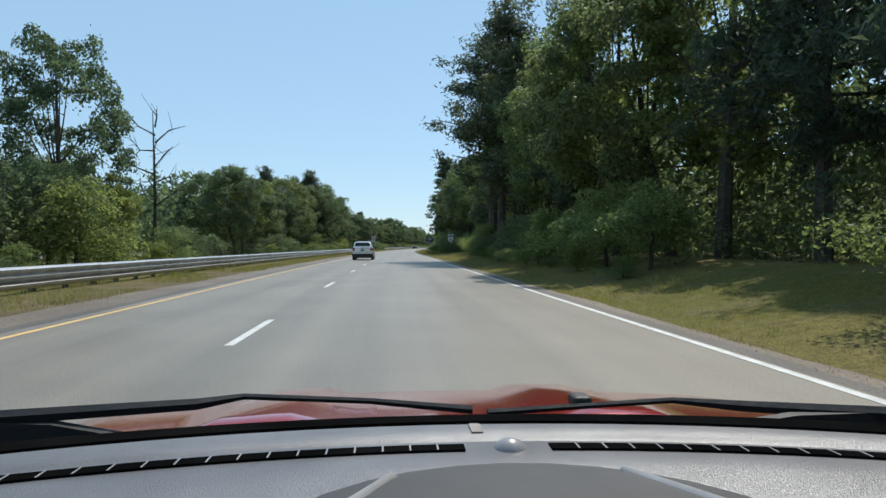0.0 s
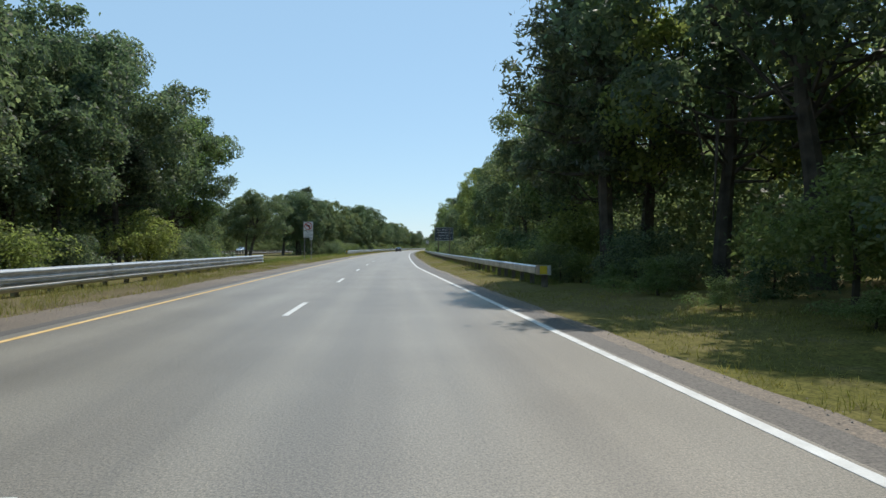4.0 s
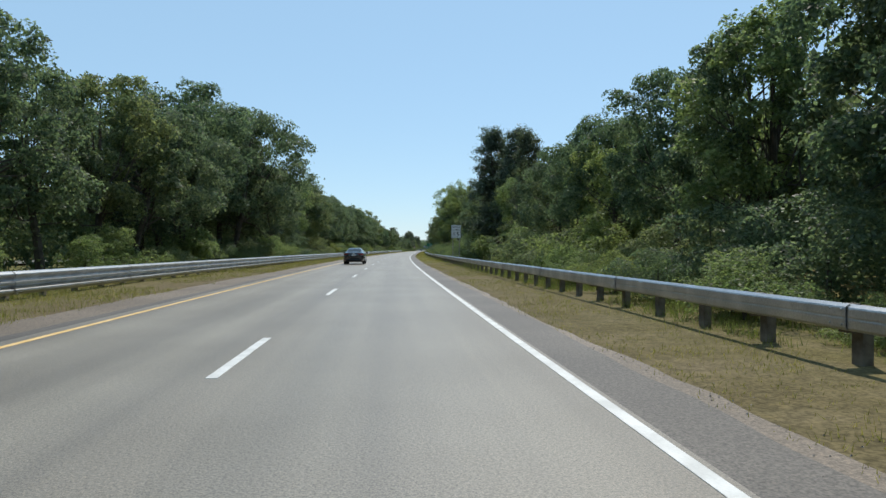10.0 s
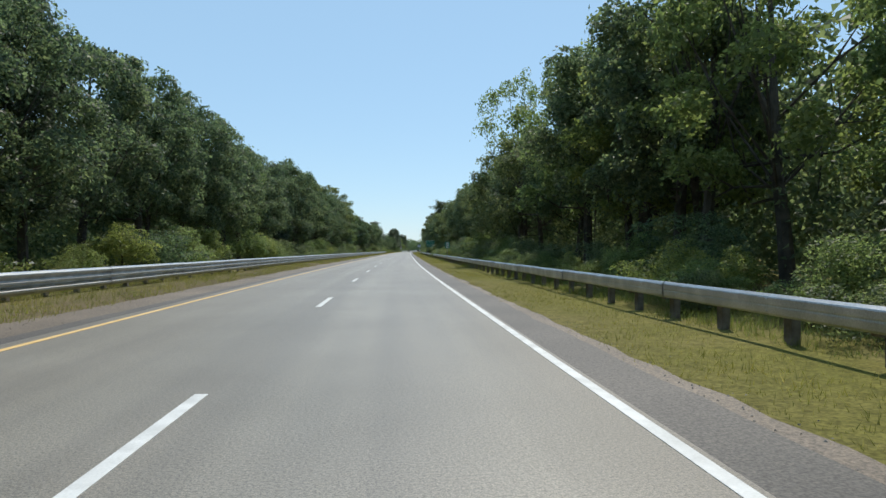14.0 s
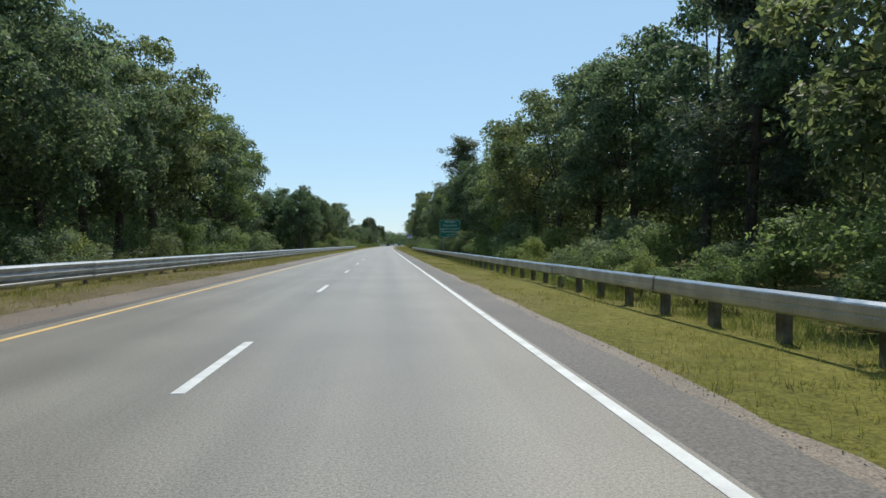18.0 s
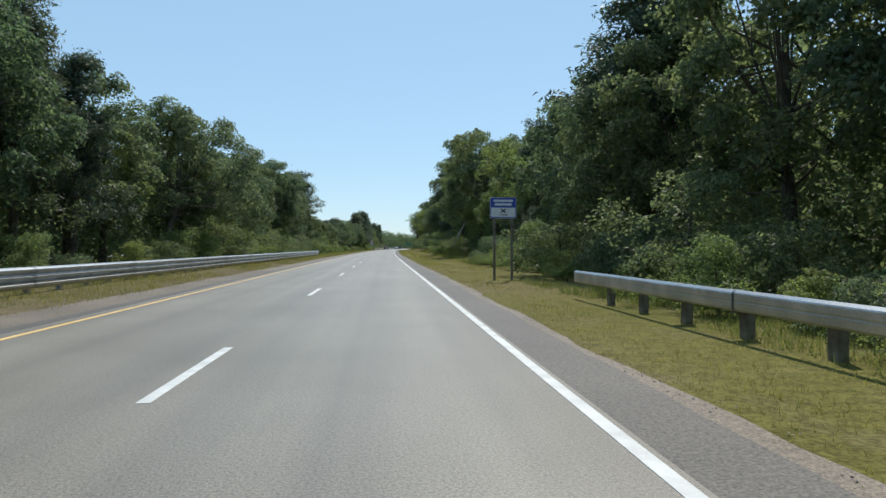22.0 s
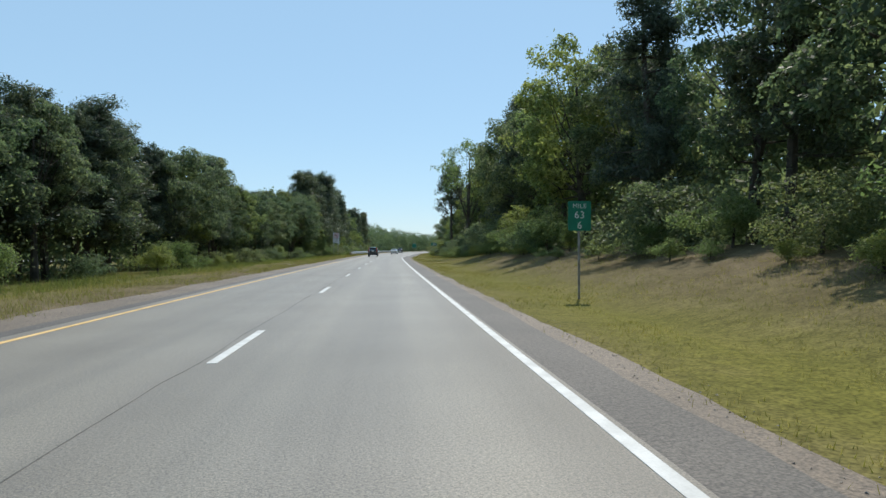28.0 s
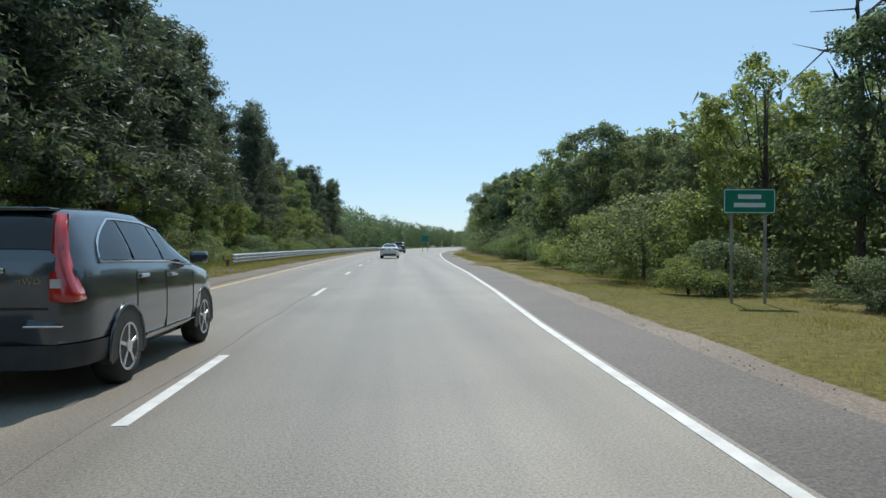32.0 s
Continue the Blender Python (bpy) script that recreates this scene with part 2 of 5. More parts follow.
# ---------- ground ----------
def bank(s, lat):
    """Height of the ground beside the road."""
    z = -0.03
    if lat > 7.5:
        up = lerp(s, (-100, 20, 100, 130, 630, 660, 690, 720, 800, 830, 860), (0.9, 0.9, 0.7, 0.0, 0.0, 0.7, 1.25, 1.5, 1.5, 0.4, 0.0))
        z += up * min(1, (lat - 7.5) / 5.5)
    if lat < -9:
        z -= 0.25 * min(1, (-9 - lat) / 6)
    return z


LATS = [-1600, -700, -300, -140, -80, -55, -44, -36, -30, -24, -19, -15, -12, -10, -8.5, -7, -5.6, -4.6, 0, 4.6, 5.6, 6.6, 7.5, 9, 11, 13, 16, 20, 26, 36, 60, 120, 300, 700, 1600]
_v, _f = [], []
_ss = list(range(S0, S1 - 10, 6))
for s in _ss:
    for lat in LATS:
        z = bank(s, lat)
        if 5 < abs(lat) < 40:
            z += 0.10 * noise.noise((s * 0.13, lat * 0.3, 2.0)) * min(1, (abs(lat) - 5) / 3)
        _v.append(at(s, lat, z))
_k = len(LATS)
for i in range(len(_ss) - 1):
    for j in range(_k - 1):
        _f.append((i * _k + j, i * _k + j + 1, (i + 1) * _k + j + 1, (i + 1) * _k + j))
_ground = mesh_of("ground", _v, _f, M_GROUND, True)
_dry = _ground.color_attributes.new("dry", "FLOAT_COLOR", "POINT")
_lush = _ground.color_attributes.new("lush", "FLOAT_COLOR", "POINT")
for i, s in enumerate(_ss):          # bare brown bank, and sandy spots by the shoulder
    for j, lat in enumerate(LATS):
        d = lerp(s, (690, 716, 800, 815), (0, 0.9, 0.9, 0)) * lerp(lat, (7, 7.5, 9, 11, 13, 16), (0, 0.25, 0.8, 1, 1, 0))
        d = max(d, lerp(s, (640, 652, 690, 700), (0, 0.8, 0.8, 0)) * lerp(lat, (4.6, 5.6, 7.5, 9), (0.9, 0.9, 0.5, 0)))
        d = max(d, lerp(s, (150, 200, 310, 345), (0, 0.75, 0.75, 0)) * lerp(lat, (4.6, 6.6, 9, 11), (1.0, 0.8, 0.4, 0)))
        if lat < 0:
            d = lerp(lat, (-9, -7, -5.6), (0, 0.7, 0.9))
        _dry.data[i * _k + j].color = (d, d, d, 1)
        # yellow-green mown grass nearest the asphalt
        g = lerp(s, (320, 345, 440, 550, 570, 625, 640, 665, 690, 735, 800, 815, 850), (0, 0.55, 0.9, 0.8, 0.2, 0.2, 0.75, 0.95, 0.95, 0.9, 0.7, 0.3, 0)) * lerp(lat, (4.6, 5.6, 6.6, 7.5, 9, 11), (0.3, 0.7, 1.0, 0.75, 0.2, 0.0))
        g = 0.8 * lerp(s, (206, 214, 228, 236), (0, 1, 1, 0)) * lerp(lat, (-16, -12, -8.5, -7), (0.3, 1, 0.8, 0)) if lat < 0 else g
        _lush.data[i * _k + j].color = (g, g, g, 1)
tagged(new("ground", _ground), "dry grass verge and woodland floor in straw and olive", "ground", kind="structure")


# ---------- carriageway ----------
def strip(name, s_from, s_to, left, right, z, material, step=4.0, drop=0.05):
    """A slab along the road; left and right may be functions of s."""
    rings, s = [], s_from
    while True:
        a = left(s) if callable(left) else left
        b = right(s) if callable(right) else right
        rings.append([at(s, a, z), at(s, b, z), at(s, b, z - drop), at(s, a, z - drop)])
        if s >= s_to:
            break
        s = min(s + step, s_to)
    return loft(rings)


def white_edge(s):
    return lerp(s, (0, 30, 60, 90, 122, 150, 846, 856, 863, 868, 876, 888, 920, 965, 1000, 1040), (6.35, 6.3, 6.05, 5.3, 4.5, 3.69, 3.69, 3.95, 4.25, 4.5, 5.05, 5.7, 6.9, 8.7, 11.0, 14.0))


def ragged(s, k):
    return 0.08 * noise.noise((s * 0.23, k, 0.5)) + 0.07 * noise.noise((s * 1.1, k, 4.5))


road = tagged(new("road", done(strip("road", S0, 1690, -3.75, lambda s: white_edge(s) + 0.12, 0.0, M_ROAD), "road", M_ROAD)), "sun-bleached grey asphalt carriageway of two lanes", "road", kind="structure")
_uv = road.data.uv_layers.new(name="along")
for _l in road.data.loops:
    _i = _l.vertex_index
    _s = min(S0 + 4.0 * (_i // 4), 1690)
    _uv.data[_l.index].uv = (white_edge(_s) + 0.12 if _i % 4 in (1, 2) else -3.75, _s)
tagged(new("shoulder", done(strip("shoulder", S0, 1690, lambda s: -4.12 + ragged(s, 1), -3.75, -0.004, M_SHOULDER, 1.5), "shoulder", M_SHOULDER)), "narrow asphalt shoulder with a crumbling edge", "road shoulder", kind="structure")
tagged(new("shoulder", done(strip("shoulder", S0, 1690, lambda s: white_edge(s) + 0.12, lambda s: white_edge(s) + lerp(s, (0, 120, 150, 600, 640, 830, 870), (0.4, 0.5, 0.85, 0.85, 0.8, 0.85, 1.55)) + ragged(s, 2), -0.004, M_SHOULDER, 0.75), "shoulder", M_SHOULDER)), "narrow asphalt shoulder with a crumbling edge", "road shoulder", kind="structure")
tagged(new("gravel_edge", done(strip("gravel_edge", S0, 1690, lambda s: -5.3 + 2.5 * ragged(s, 3), lambda s: -3.9, -0.012, M_GRAVEL, 1.5), "gravel_edge", M_GRAVEL)), "strip of sandy gravel along the shoulder", "gravel", kind="structure")
tagged(new("gravel_edge", done(strip("gravel_edge", S0, 1690, lambda s: white_edge(s) + 0.3, lambda s: white_edge(s) + lerp(s, (0, 120, 150, 640, 700, 830, 870), (0.7, 0.8, 1.1, 1.1, 1.15, 1.3, 2.1)) + 1.6 * ragged(s, 4), -0.012, M_GRAVEL, 0.75), "gravel_edge", M_GRAVEL)), "strip of sandy gravel along the shoulder", "gravel", kind="structure")
tagged(new("edge_line", done(strip("edge_line", S0, 1690, -3.48, -3.36, 0.005, M_YELLOW, 4, 0.004), "edge_line", M_YELLOW)), "solid worn yellow edge line", "road marking", kind="structure")
tagged(new("edge_line", done(strip("edge_line", S0, 1690, lambda s: white_edge(s) - 0.062, lambda s: white_edge(s) + 0.062, 0.005, M_WHITE, 2, 0.004), "edge_line", M_WHITE)), "solid white edge line", "road marking", kind="structure")
tagged(new("opposite_road", done(strip("opposite_road", S0, 1690, -44.0, -35.0, -0.02, M_ROAD, 6), "opposite_road", M_ROAD)), "grey asphalt of the opposite carriageway beyond the median", "road", kind="structure")
_dash = done(boxed((0, 1.524, 0), (0.125, 3.048, 0.008), 0.003), "lane_dash", M_WHITE)
for i in range(-10, 90):
    s = 8.8 + 12.192 * i
    o = new("lane_dash", _dash)
    o.parent = road
    o.matrix_local = stand(s, 0, 0.002, math.degrees(heading(s + 1.5) - heading(s)))

M_TAR = plain("tar_seam", (0.085, 0.08, 0.073), (0.14, 0.133, 0.12), 0.8, 5.0)


def crack(s_from, s_to, lat, wide, seed):
    """A ragged tarred joint that runs along the lane."""
    def mid(s):
        return lat + 0.07 * noise.noise((s * 0.5, seed, 0)) + 0.04 * noise.noise((s * 2.3, seed, 3))
    def half(s):
        return wide * (0.5 + 0.7 * max(-0.4, noise.noise((s * 0.8, seed, 9))))
    bm = strip("crack", s_from, s_to, lambda s: mid(s) - half(s), lambda s: mid(s) + half(s), 0.0025, M_TAR, 0.7, 0.002)
    o = new("road_crack", done(bm, "road_crack", M_TAR))
    o.parent = road


for k, (a, b) in enumerate(((693, 722), (729, 764), (766, 803), (809, 838), (842, 880), (886, 930))):
    crack(a, b, -0.17, 0.009, 2 + 0.1 * k)

# ---------- guard rails ----------
W_BEAM = [(0.0, 0.0), (0.02, 0.03), (0.075, 0.05), (0.08, 0.085), (0.075, 0.105), (0.02, 0.135), (0.0, 0.155), (0.02, 0.175), (0.075, 0.205), (0.08, 0.225), (0.075, 0.26), (0.02, 0.28), (0.0, 0.31)]


def beam(side, profile, base):
    """One rail panel of 3.81 m, its face towards the road."""
    outer = [(side * -x, z + base) for x, z in profile]
    inner = [(side * -x + side * 0.006, z + base) for x, z in profile][::-1]
    ring = outer + inner
    bm = loft([[(x, y, z) for x, z in ring] for y in (0, 3.83)])
    lap = [(x - side * 0.006 if i < len(profile) else x, z) for i, (x, z) in enumerate(ring)]
    loft([[(x, y, z) for x, z in lap] for y in (-0.16, 0.16)], bm=bm)
    for y in (-0.1, 0.1):
        for z in (0.07, 0.24):
            x = side * (-max(v for v, _ in profile) - 0.008)
            if z < profile[-1][1]:
                bmesh.ops.create_cone(bm, cap_ends=True, segments=6, radius1=0.018, radius2=0.013, depth=0.02, matrix=Matrix.Translation((x, y, z + base)) @ Matrix.Rotation(-side * math.pi / 2, 4, "Y"))
    return done(bm, "rail_panel", M_STEEL)


def guard_rail(s_from, s_to, lat, side, rails, posts, top, label):
    """side: +1 for the right verge, -1 for the left."""
    root = tagged(new("guard_rail"), label, "guard rail")
    root.matrix_world = stand(s_from, lat)
    inv = root.matrix_world.inverted()
    n = int((s_to - s_from) / 3.81)
    post = done(boxed((side * 0.28, 0, top / 2 - 0.15), (0.14, 0.19, top + 0.25), 0.01), "post", posts)
    block = done(boxed((side * 0.12, 0, top - 0.17), (0.19, 0.14, 0.34), 0.008), "spacer_block", posts)
    for i in range(n):
        s = s_from + 3.81 * i
        turn = math.degrees(heading(s + 1.9) - heading(s))
        for panel in rails:
            o = new("rail_panel", panel)
            o.parent, o.matrix_local = root, inv @ stand(s, lat + 0.015 * (i % 2) * side, 0.012 * noise.noise((s, lat, 0)), turn)
        for k in (0.0, 1.905):
            o = new("post", post)
            o.parent, o.matrix_local = root, inv @ stand(s + k, lat, 0, turn)
            if i % 2 == 0 or n < 80:
                o = new("spacer_block", block)
                o.parent, o.matrix_local = root, inv @ stand(s + k, lat, 0, turn)
    return root


FLAT_BEAM = [(0.0, 0.0), (0.035, 0.010), (0.052, 0.035), (0.055, 0.13), (0.050, 0.15), (0.055, 0.17), (0.055, 0.255), (0.048, 0.275), (0.0, 0.312)]
RAIL_R = beam(1, FLAT_BEAM, 0.40)
THRIE = [(x * 1.15, z * 1.38) for x, z in W_BEAM] + [(x * 1.15, (z + 0.31) * 1.38) for x, z in W_BEAM[1:7]]
RAIL_L = [beam(-1, THRIE, 0.11)]
guard_rail(128, 595, 7.1, 1, [RAIL_R], M_WOOD, 0.70, "galvanised steel guard rail on timber posts along the verge")
guard_rail(-60, 160, -8.2, -1, RAIL_L, M_RUST, 0.72, "deep galvanised steel guard rail with three ridges along the median")
guard_rail(230.5, 678, -8.2, -1, RAIL_L, M_RUST, 0.72, "deep galvanised steel guard rail with three ridges along the median")
M_MARK = plain("reflector_yellow", (0.72, 0.50, 0.03), (0.8, 0.58, 0.05), 0.4, 5.0, bump=0)


def rail_end(s, lat, side, facing):
    """A curved end shoe with a yellow marker plate, where a rail begins."""
    root = tagged(new("rail_end_shoe"), "steel guard rail end shoe with a yellow reflector plate", "guard rail end")
    rings = []
    for i in range(7):
        a = i * 0.24
        x, y = side * 0.42 * (1 - math.cos(a)), -facing * 0.5 * math.sin(a)
        rings.append([(x - side * 0.05, y, 0.40), (x, y, 0.40), (x, y, 0.73), (x - side * 0.05, y, 0.73)])
    part("shoe", loft(rings), M_STEEL, root)
    part("marker_plate", boxed((side * 0.1, -facing * 0.5, 0.57), (0.26, 0.012, 0.28), 0.003), M_MARK, root, "yellow reflector plate")
    part("post", boxed((side * 0.27, -facing * 0.1, 0.3), (0.12, 0.16, 0.8), 0.01), M_WOOD, root)
    root.matrix_world = stand(s, lat)


rail_end(230.3, -8.2, -1, 1)
rail_end(127.8, 7.1, 1, 1)
rail_end(899.8, -8.2, -1, 1)
guard_rail(-60, 300, -33.2, 1, [RAIL_R], M_WOOD, 0.70, "galvanised steel guard rail beside the opposite carriageway")
guard_rail(900, 1080, -8.2, -1, RAIL_L, M_RUST, 0.72, "deep galvanised steel guard rail with three ridges along the median")

# ---------- plants ----------
RNG = np.random.default_rng(5)


def leaves(centres, size, rng, slim=0.7, corners=3, facing=None, loose=0.6):
    """Little three- or four-cornered leaves at the centres, turned towards facing: returns their corner points."""
    n = len(centres)
    up = rng.normal(size=(n, 3)) * (1.0 if facing is None else loose) + (np.array([0, 0, 0.6]) if facing is None else facing)
    up /= np.linalg.norm(up, axis=1)[:, None]
    d = np.cross(up, rng.normal(size=(n, 3)))
    d /= np.linalg.norm(d, axis=1)[:, None] + 1e-6
    e = np.cross(up, d)
    L = (size * rng.uniform(0.6, 1.35, n))[:, None]
    side = rng.uniform(-0.25, 0.35, n)[:, None] * L
    if corners == 4:
        w = 0.37 * slim
        q = np.stack([centres - d * L * 0.55, centres + e * L * w + d * side * 0.5, centres + d * L * 0.55 - up * L * 0.12, centres - e * L * w + d * side * 0.5], 1)
        return q.reshape(-1, 3)
    q = np.stack([centres - d * L * 0.5, centres + e * L * slim * 0.5 + d * side, centres + d * L * 0.45 - e * L * slim * 0.45], 1)
    return q.reshape(-1, 3)


def knobs(rng, lobes, n=4):
    """Break each rounded lobe into a core and smaller knobs on its upper side."""
    out = []
    for c, r in lobes:
        out.append((c, tuple(0.78 * v for v in r)))
        for i in range(n):
            d = rng.normal(size=3)
            d[2] = abs(d[2]) * (1 if rng.random() < 0.75 else -0.7)
            d /= np.linalg.norm(d)
            k = rng.uniform(0.34, 0.62)
            out.append((tuple(np.array(c) + d * np.array(r) * rng.uniform(0.6, 0.98)), tuple(k * v for v in r)))
    return out


def sprays(rng, lobes, density, per, reach, under=0.25):
    """Leaf places on drooping sprays all over rounded lobes, fewer on their undersides, and the way each spray faces."""
    pts, ways = [], []
    for c, r in lobes:
        k = max(5, int(density * r[0] * r[1]))
        d = rng.normal(size=(k, 3))
        d /= np.linalg.norm(d, axis=1)[:, None]
        d[:, 2] = np.abs(d[:, 2]) * np.where(rng.random(k) < 1 - under, 1, -1)
        p = np.array(c) + d * np.array(r) * rng.uniform(0.7, 1.16, k)[:, None]
        f = d + np.array([0, 0, 0.5])
        f /= np.linalg.norm(f, axis=1)[:, None]
        f, p = np.repeat(f, per, 0), np.repeat(p, per, 0)
        o = rng.normal(size=p.shape)
        o -= (o * f).sum(1)[:, None] * f
        o *= reach * 0.6
        far = np.linalg.norm(o, axis=1)[:, None]
        pts.append(p + o - f * far * far / reach * 0.7 + rng.normal(size=p.shape) * reach * 0.12)
        ways.append(f + o / reach * 0.6)
    return np.concatenate(pts), np.concatenate(ways)


def lobe_points(rng, lobes, clusters, per, spread, under=0.28):
    """Points in tufts over the outside of rounded lobes, fewer on their undersides."""
    out = []
    for (c, r) in lobes:
        k = max(4, int(clusters * (r[0] * r[1]) ** 0.5))
        d = rng.normal(size=(k, 3))
        d /= np.linalg.norm(d, axis=1)[:, None]
        d[:, 2] = np.abs(d[:, 2]) * np.where(rng.random(k) < 1 - under, 1, -1)
        p = np.array(c) + d * np.array(r) * rng.uniform(0.7, 1.1, k)[:, None]
        p = np.repeat(p, per, 0)
        out.append(p + rng.normal(size=p.shape) * spread)
    return np.concatenate(out)


def broadleaf(seed, H, width, material, label, kind="oak", lobes_n=30, density=40, per=17, low=0.17, leaf=0.0138):
    """A broad-leaved tree: tapered trunk, forking limbs, a domed crown of many leaf clumps with gaps."""
    rng = np.random.default_rng(seed)
    root = tagged(new(kind + "_tree"), label, "tree", group="roadside trees")
    lean = rng.normal(size=2) * 0.04 * H
    fork = H * rng.uniform(0.26, 0.36)
    bm = tube([(0, 0, -0.3), (lean[0] * 0.3, lean[1] * 0.3, fork * 0.6), (lean[0] * 0.6, lean[1] * 0.6, fork), (lean[0], lean[1], H * 0.8)],
              [0.022 * H, 0.017 * H, 0.014 * H, 0.004 * H])
    lobes = []
    stout = 0.45 if kind == "locust" else 0.6
    mid_z, half = H * (0.93 + low) / 2, H * (0.93 - low) / 2
    bulge = rng.uniform(0.75, 1.25, 8)
    for i in range(lobes_n):
        v = 1 - 1.75 * (i + 0.5) / lobes_n          # from the top down
        a = i * 2.399963 + rng.uniform(-0.35, 0.35)
        flat_r = math.sqrt(max(0.05, 1 - v * v)) * 0.9 * width * bulge[int(a / 6.2832 * 8) % 8] * rng.uniform(0.72, 1.0)
        c = (lean[0] * 0.8 + flat_r * math.cos(a), lean[1] * 0.8 + flat_r * math.sin(a), mid_z + v * half * rng.uniform(0.84, 0.99))
        r = width * rng.uniform(0.2, 0.35)
        lobes.append((c, (r, r, r * rng.uniform(0.6, 0.85))))
        if i % 3 != 1:
            end = Vector(c)
            st = Vector((lean[0] * 0.6, lean[1] * 0.6, min(end.z - 0.05 * H, fork * rng.uniform(0.8, 1.5)) if end.z > fork else fork * 0.8))
            mid = st.lerp(end, 0.55) + Vector((0, 0, -0.03 * H))
            tube([st, mid, end], [0.0075 * H * stout, 0.005 * H * stout, 0.002 * H * stout], 5, bm)
            tube([mid, mid + Vector(rng.normal(size=3)) * r * 0.9], [0.0035 * H, 0.0012 * H], 4, bm)
    part("trunk", bm, M_BARK, root)
    pts, ways = sprays(rng, knobs(rng, lobes), density, per, 0.03 * H)
    part("crown", quads_mesh("crown", leaves(pts, leaf * H, rng, 0.85, 4, ways), material, 4), material, root)
    return root


def pine(seed, H, label, sparse=1.0, low=0.22, cone=False):
    """A pine: straight trunk, tiers of bending boughs with needle tufts; with cone, flat whorls that shorten to the tip."""
    rng = np.random.default_rng(seed)
    root = tagged(new("pine_tree"), label, "tree", group="roadside trees")
    lean = rng.normal(size=2) * 0.03 * H
    bm = tube([(0, 0, -0.3), (lean[0] * 0.4, lean[1] * 0.4, H * 0.4), (lean[0] * 0.9, lean[1] * 0.9, H * 0.75), (lean[0], lean[1], H)], [0.017 * H, 0.013 * H, 0.008 * H, 0.002 * H])
    cen, ways = [], []
    tiers = int(14 * sparse)
    for i in range(tiers):
        u = low + (1 - low) * (i + 0.5) / tiers
        z = H * u
        reach = H * 0.25 * (1.12 - u) ** 0.6 * rng.uniform(0.6, 1.15)
        if cone:
            reach = H * 0.24 * (1.06 - u) ** 0.85 * rng.uniform(0.85, 1.1)
        for k in range(6 if cone else int(rng.integers(3, 6))):
            a = k * 1.047 + i + rng.uniform(-0.25, 0.25) if cone else rng.uniform(0, 6.28)
            d = Vector((math.cos(a), math.sin(a), 0))
            st = Vector((lean[0] * u, lean[1] * u, z))
            end = st + d * reach + Vector((0, 0, reach * (rng.uniform(0.05, 0.2) if cone else rng.uniform(-0.1, 0.3))))
            tube([st, st.lerp(end, 0.5) + Vector((0, 0, -0.05 * reach)), end], [0.005 * H, 0.003 * H, 0.0012 * H], 4, bm)
            for w in np.linspace(0.38, 1.0, 6):
                c = np.array(st.lerp(end, float(w))) + rng.normal(size=3) * 0.022 * H
                o = rng.normal(size=(60, 3)) * np.array([0.018, 0.018, 0.006 if cone else 0.014]) * H
                cen.append(c[None] + o)
                ways.append(o / (0.02 * H) + np.array([0, 0, 0.7]))
    part("trunk", bm, M_BARK, root)
    part("crown", quads_mesh("crown", leaves(np.concatenate(cen), 0.022 * H, rng, 0.34, 3, np.concatenate(ways), 0.9), M_PINE, 3), M_PINE, root)
    return root


def bush(seed, H, material, label, kind, per=18):
    rng = np.random.default_rng(seed)
    root = tagged(new(kind), label, kind, group="roadside bushes")
    bm = tube([(0, 0, -0.1), (0.02 * H, 0.01 * H, 0.3 * H), (0.03 * H, -0.02 * H, 0.6 * H)], [0.022 * H, 0.015 * H, 0.006 * H], 5)
    lobes = []
    for i in range(9):
        a = i * 2.4 + rng.uniform(-0.3, 0.3)
        rr = H * rng.uniform(0.05, 0.5)
        c = (rr * math.cos(a), rr * math.sin(a), H * rng.uniform(0.08, 0.72))
        r = H * rng.uniform(0.2, 0.34)
        lobes.append((c, (r, r, r * 0.9)))
    part("stem", bm, M_BARK, root)
    pts, ways = sprays(rng, knobs(rng, lobes, 3), 90, per, 0.07 * H)
    pts[:, 2] = np.abs(pts[:, 2])
    part("crown", quads_mesh("crown", leaves(pts, 0.027 * H, rng, 0.85, 4, ways), material, 4), material, root)
    return root


def dead_tree(s, lat, H, seed):
    """A bare tree: forking grey limbs and twigs, no leaves."""
    rng = np.random.default_rng(seed)
    root = tagged(new("dead_tree"), "bare grey dead tree with forking limbs", "tree")
    bm = tube([(0, 0, -0.3), (0.1, 0, H * 0.45), (-0.1, 0.1, H)], [0.014 * H, 0.01 * H, 0.002 * H])
    for i in range(11):
        z = H * (0.4 + 0.05 * i)
        st = Vector((0.08, 0.02, z))
        d = Vector((math.cos(i * 2.4), math.sin(i * 2.4), rng.uniform(0.3, 1.0))) * H * rng.uniform(0.12, 0.24)
        mid = st + d * 0.5 + Vector(rng.normal(size=3)) * 0.02 * H
        tube([st, mid, st + d], [0.006 * H, 0.004 * H, 0.001 * H], 5, bm)
        for k in range(4):
            tip = mid + d * 0.3 + Vector(rng.normal(size=3)) * 0.06 * H
            tube([mid.lerp(st + d, 0.2 * k), tip], [0.0025 * H, 0.0008 * H], 4, bm)
    part("trunk", bm, M_BARK, root)
    root.matrix_world = stand(s, lat, bank(s, lat) - 0.05)


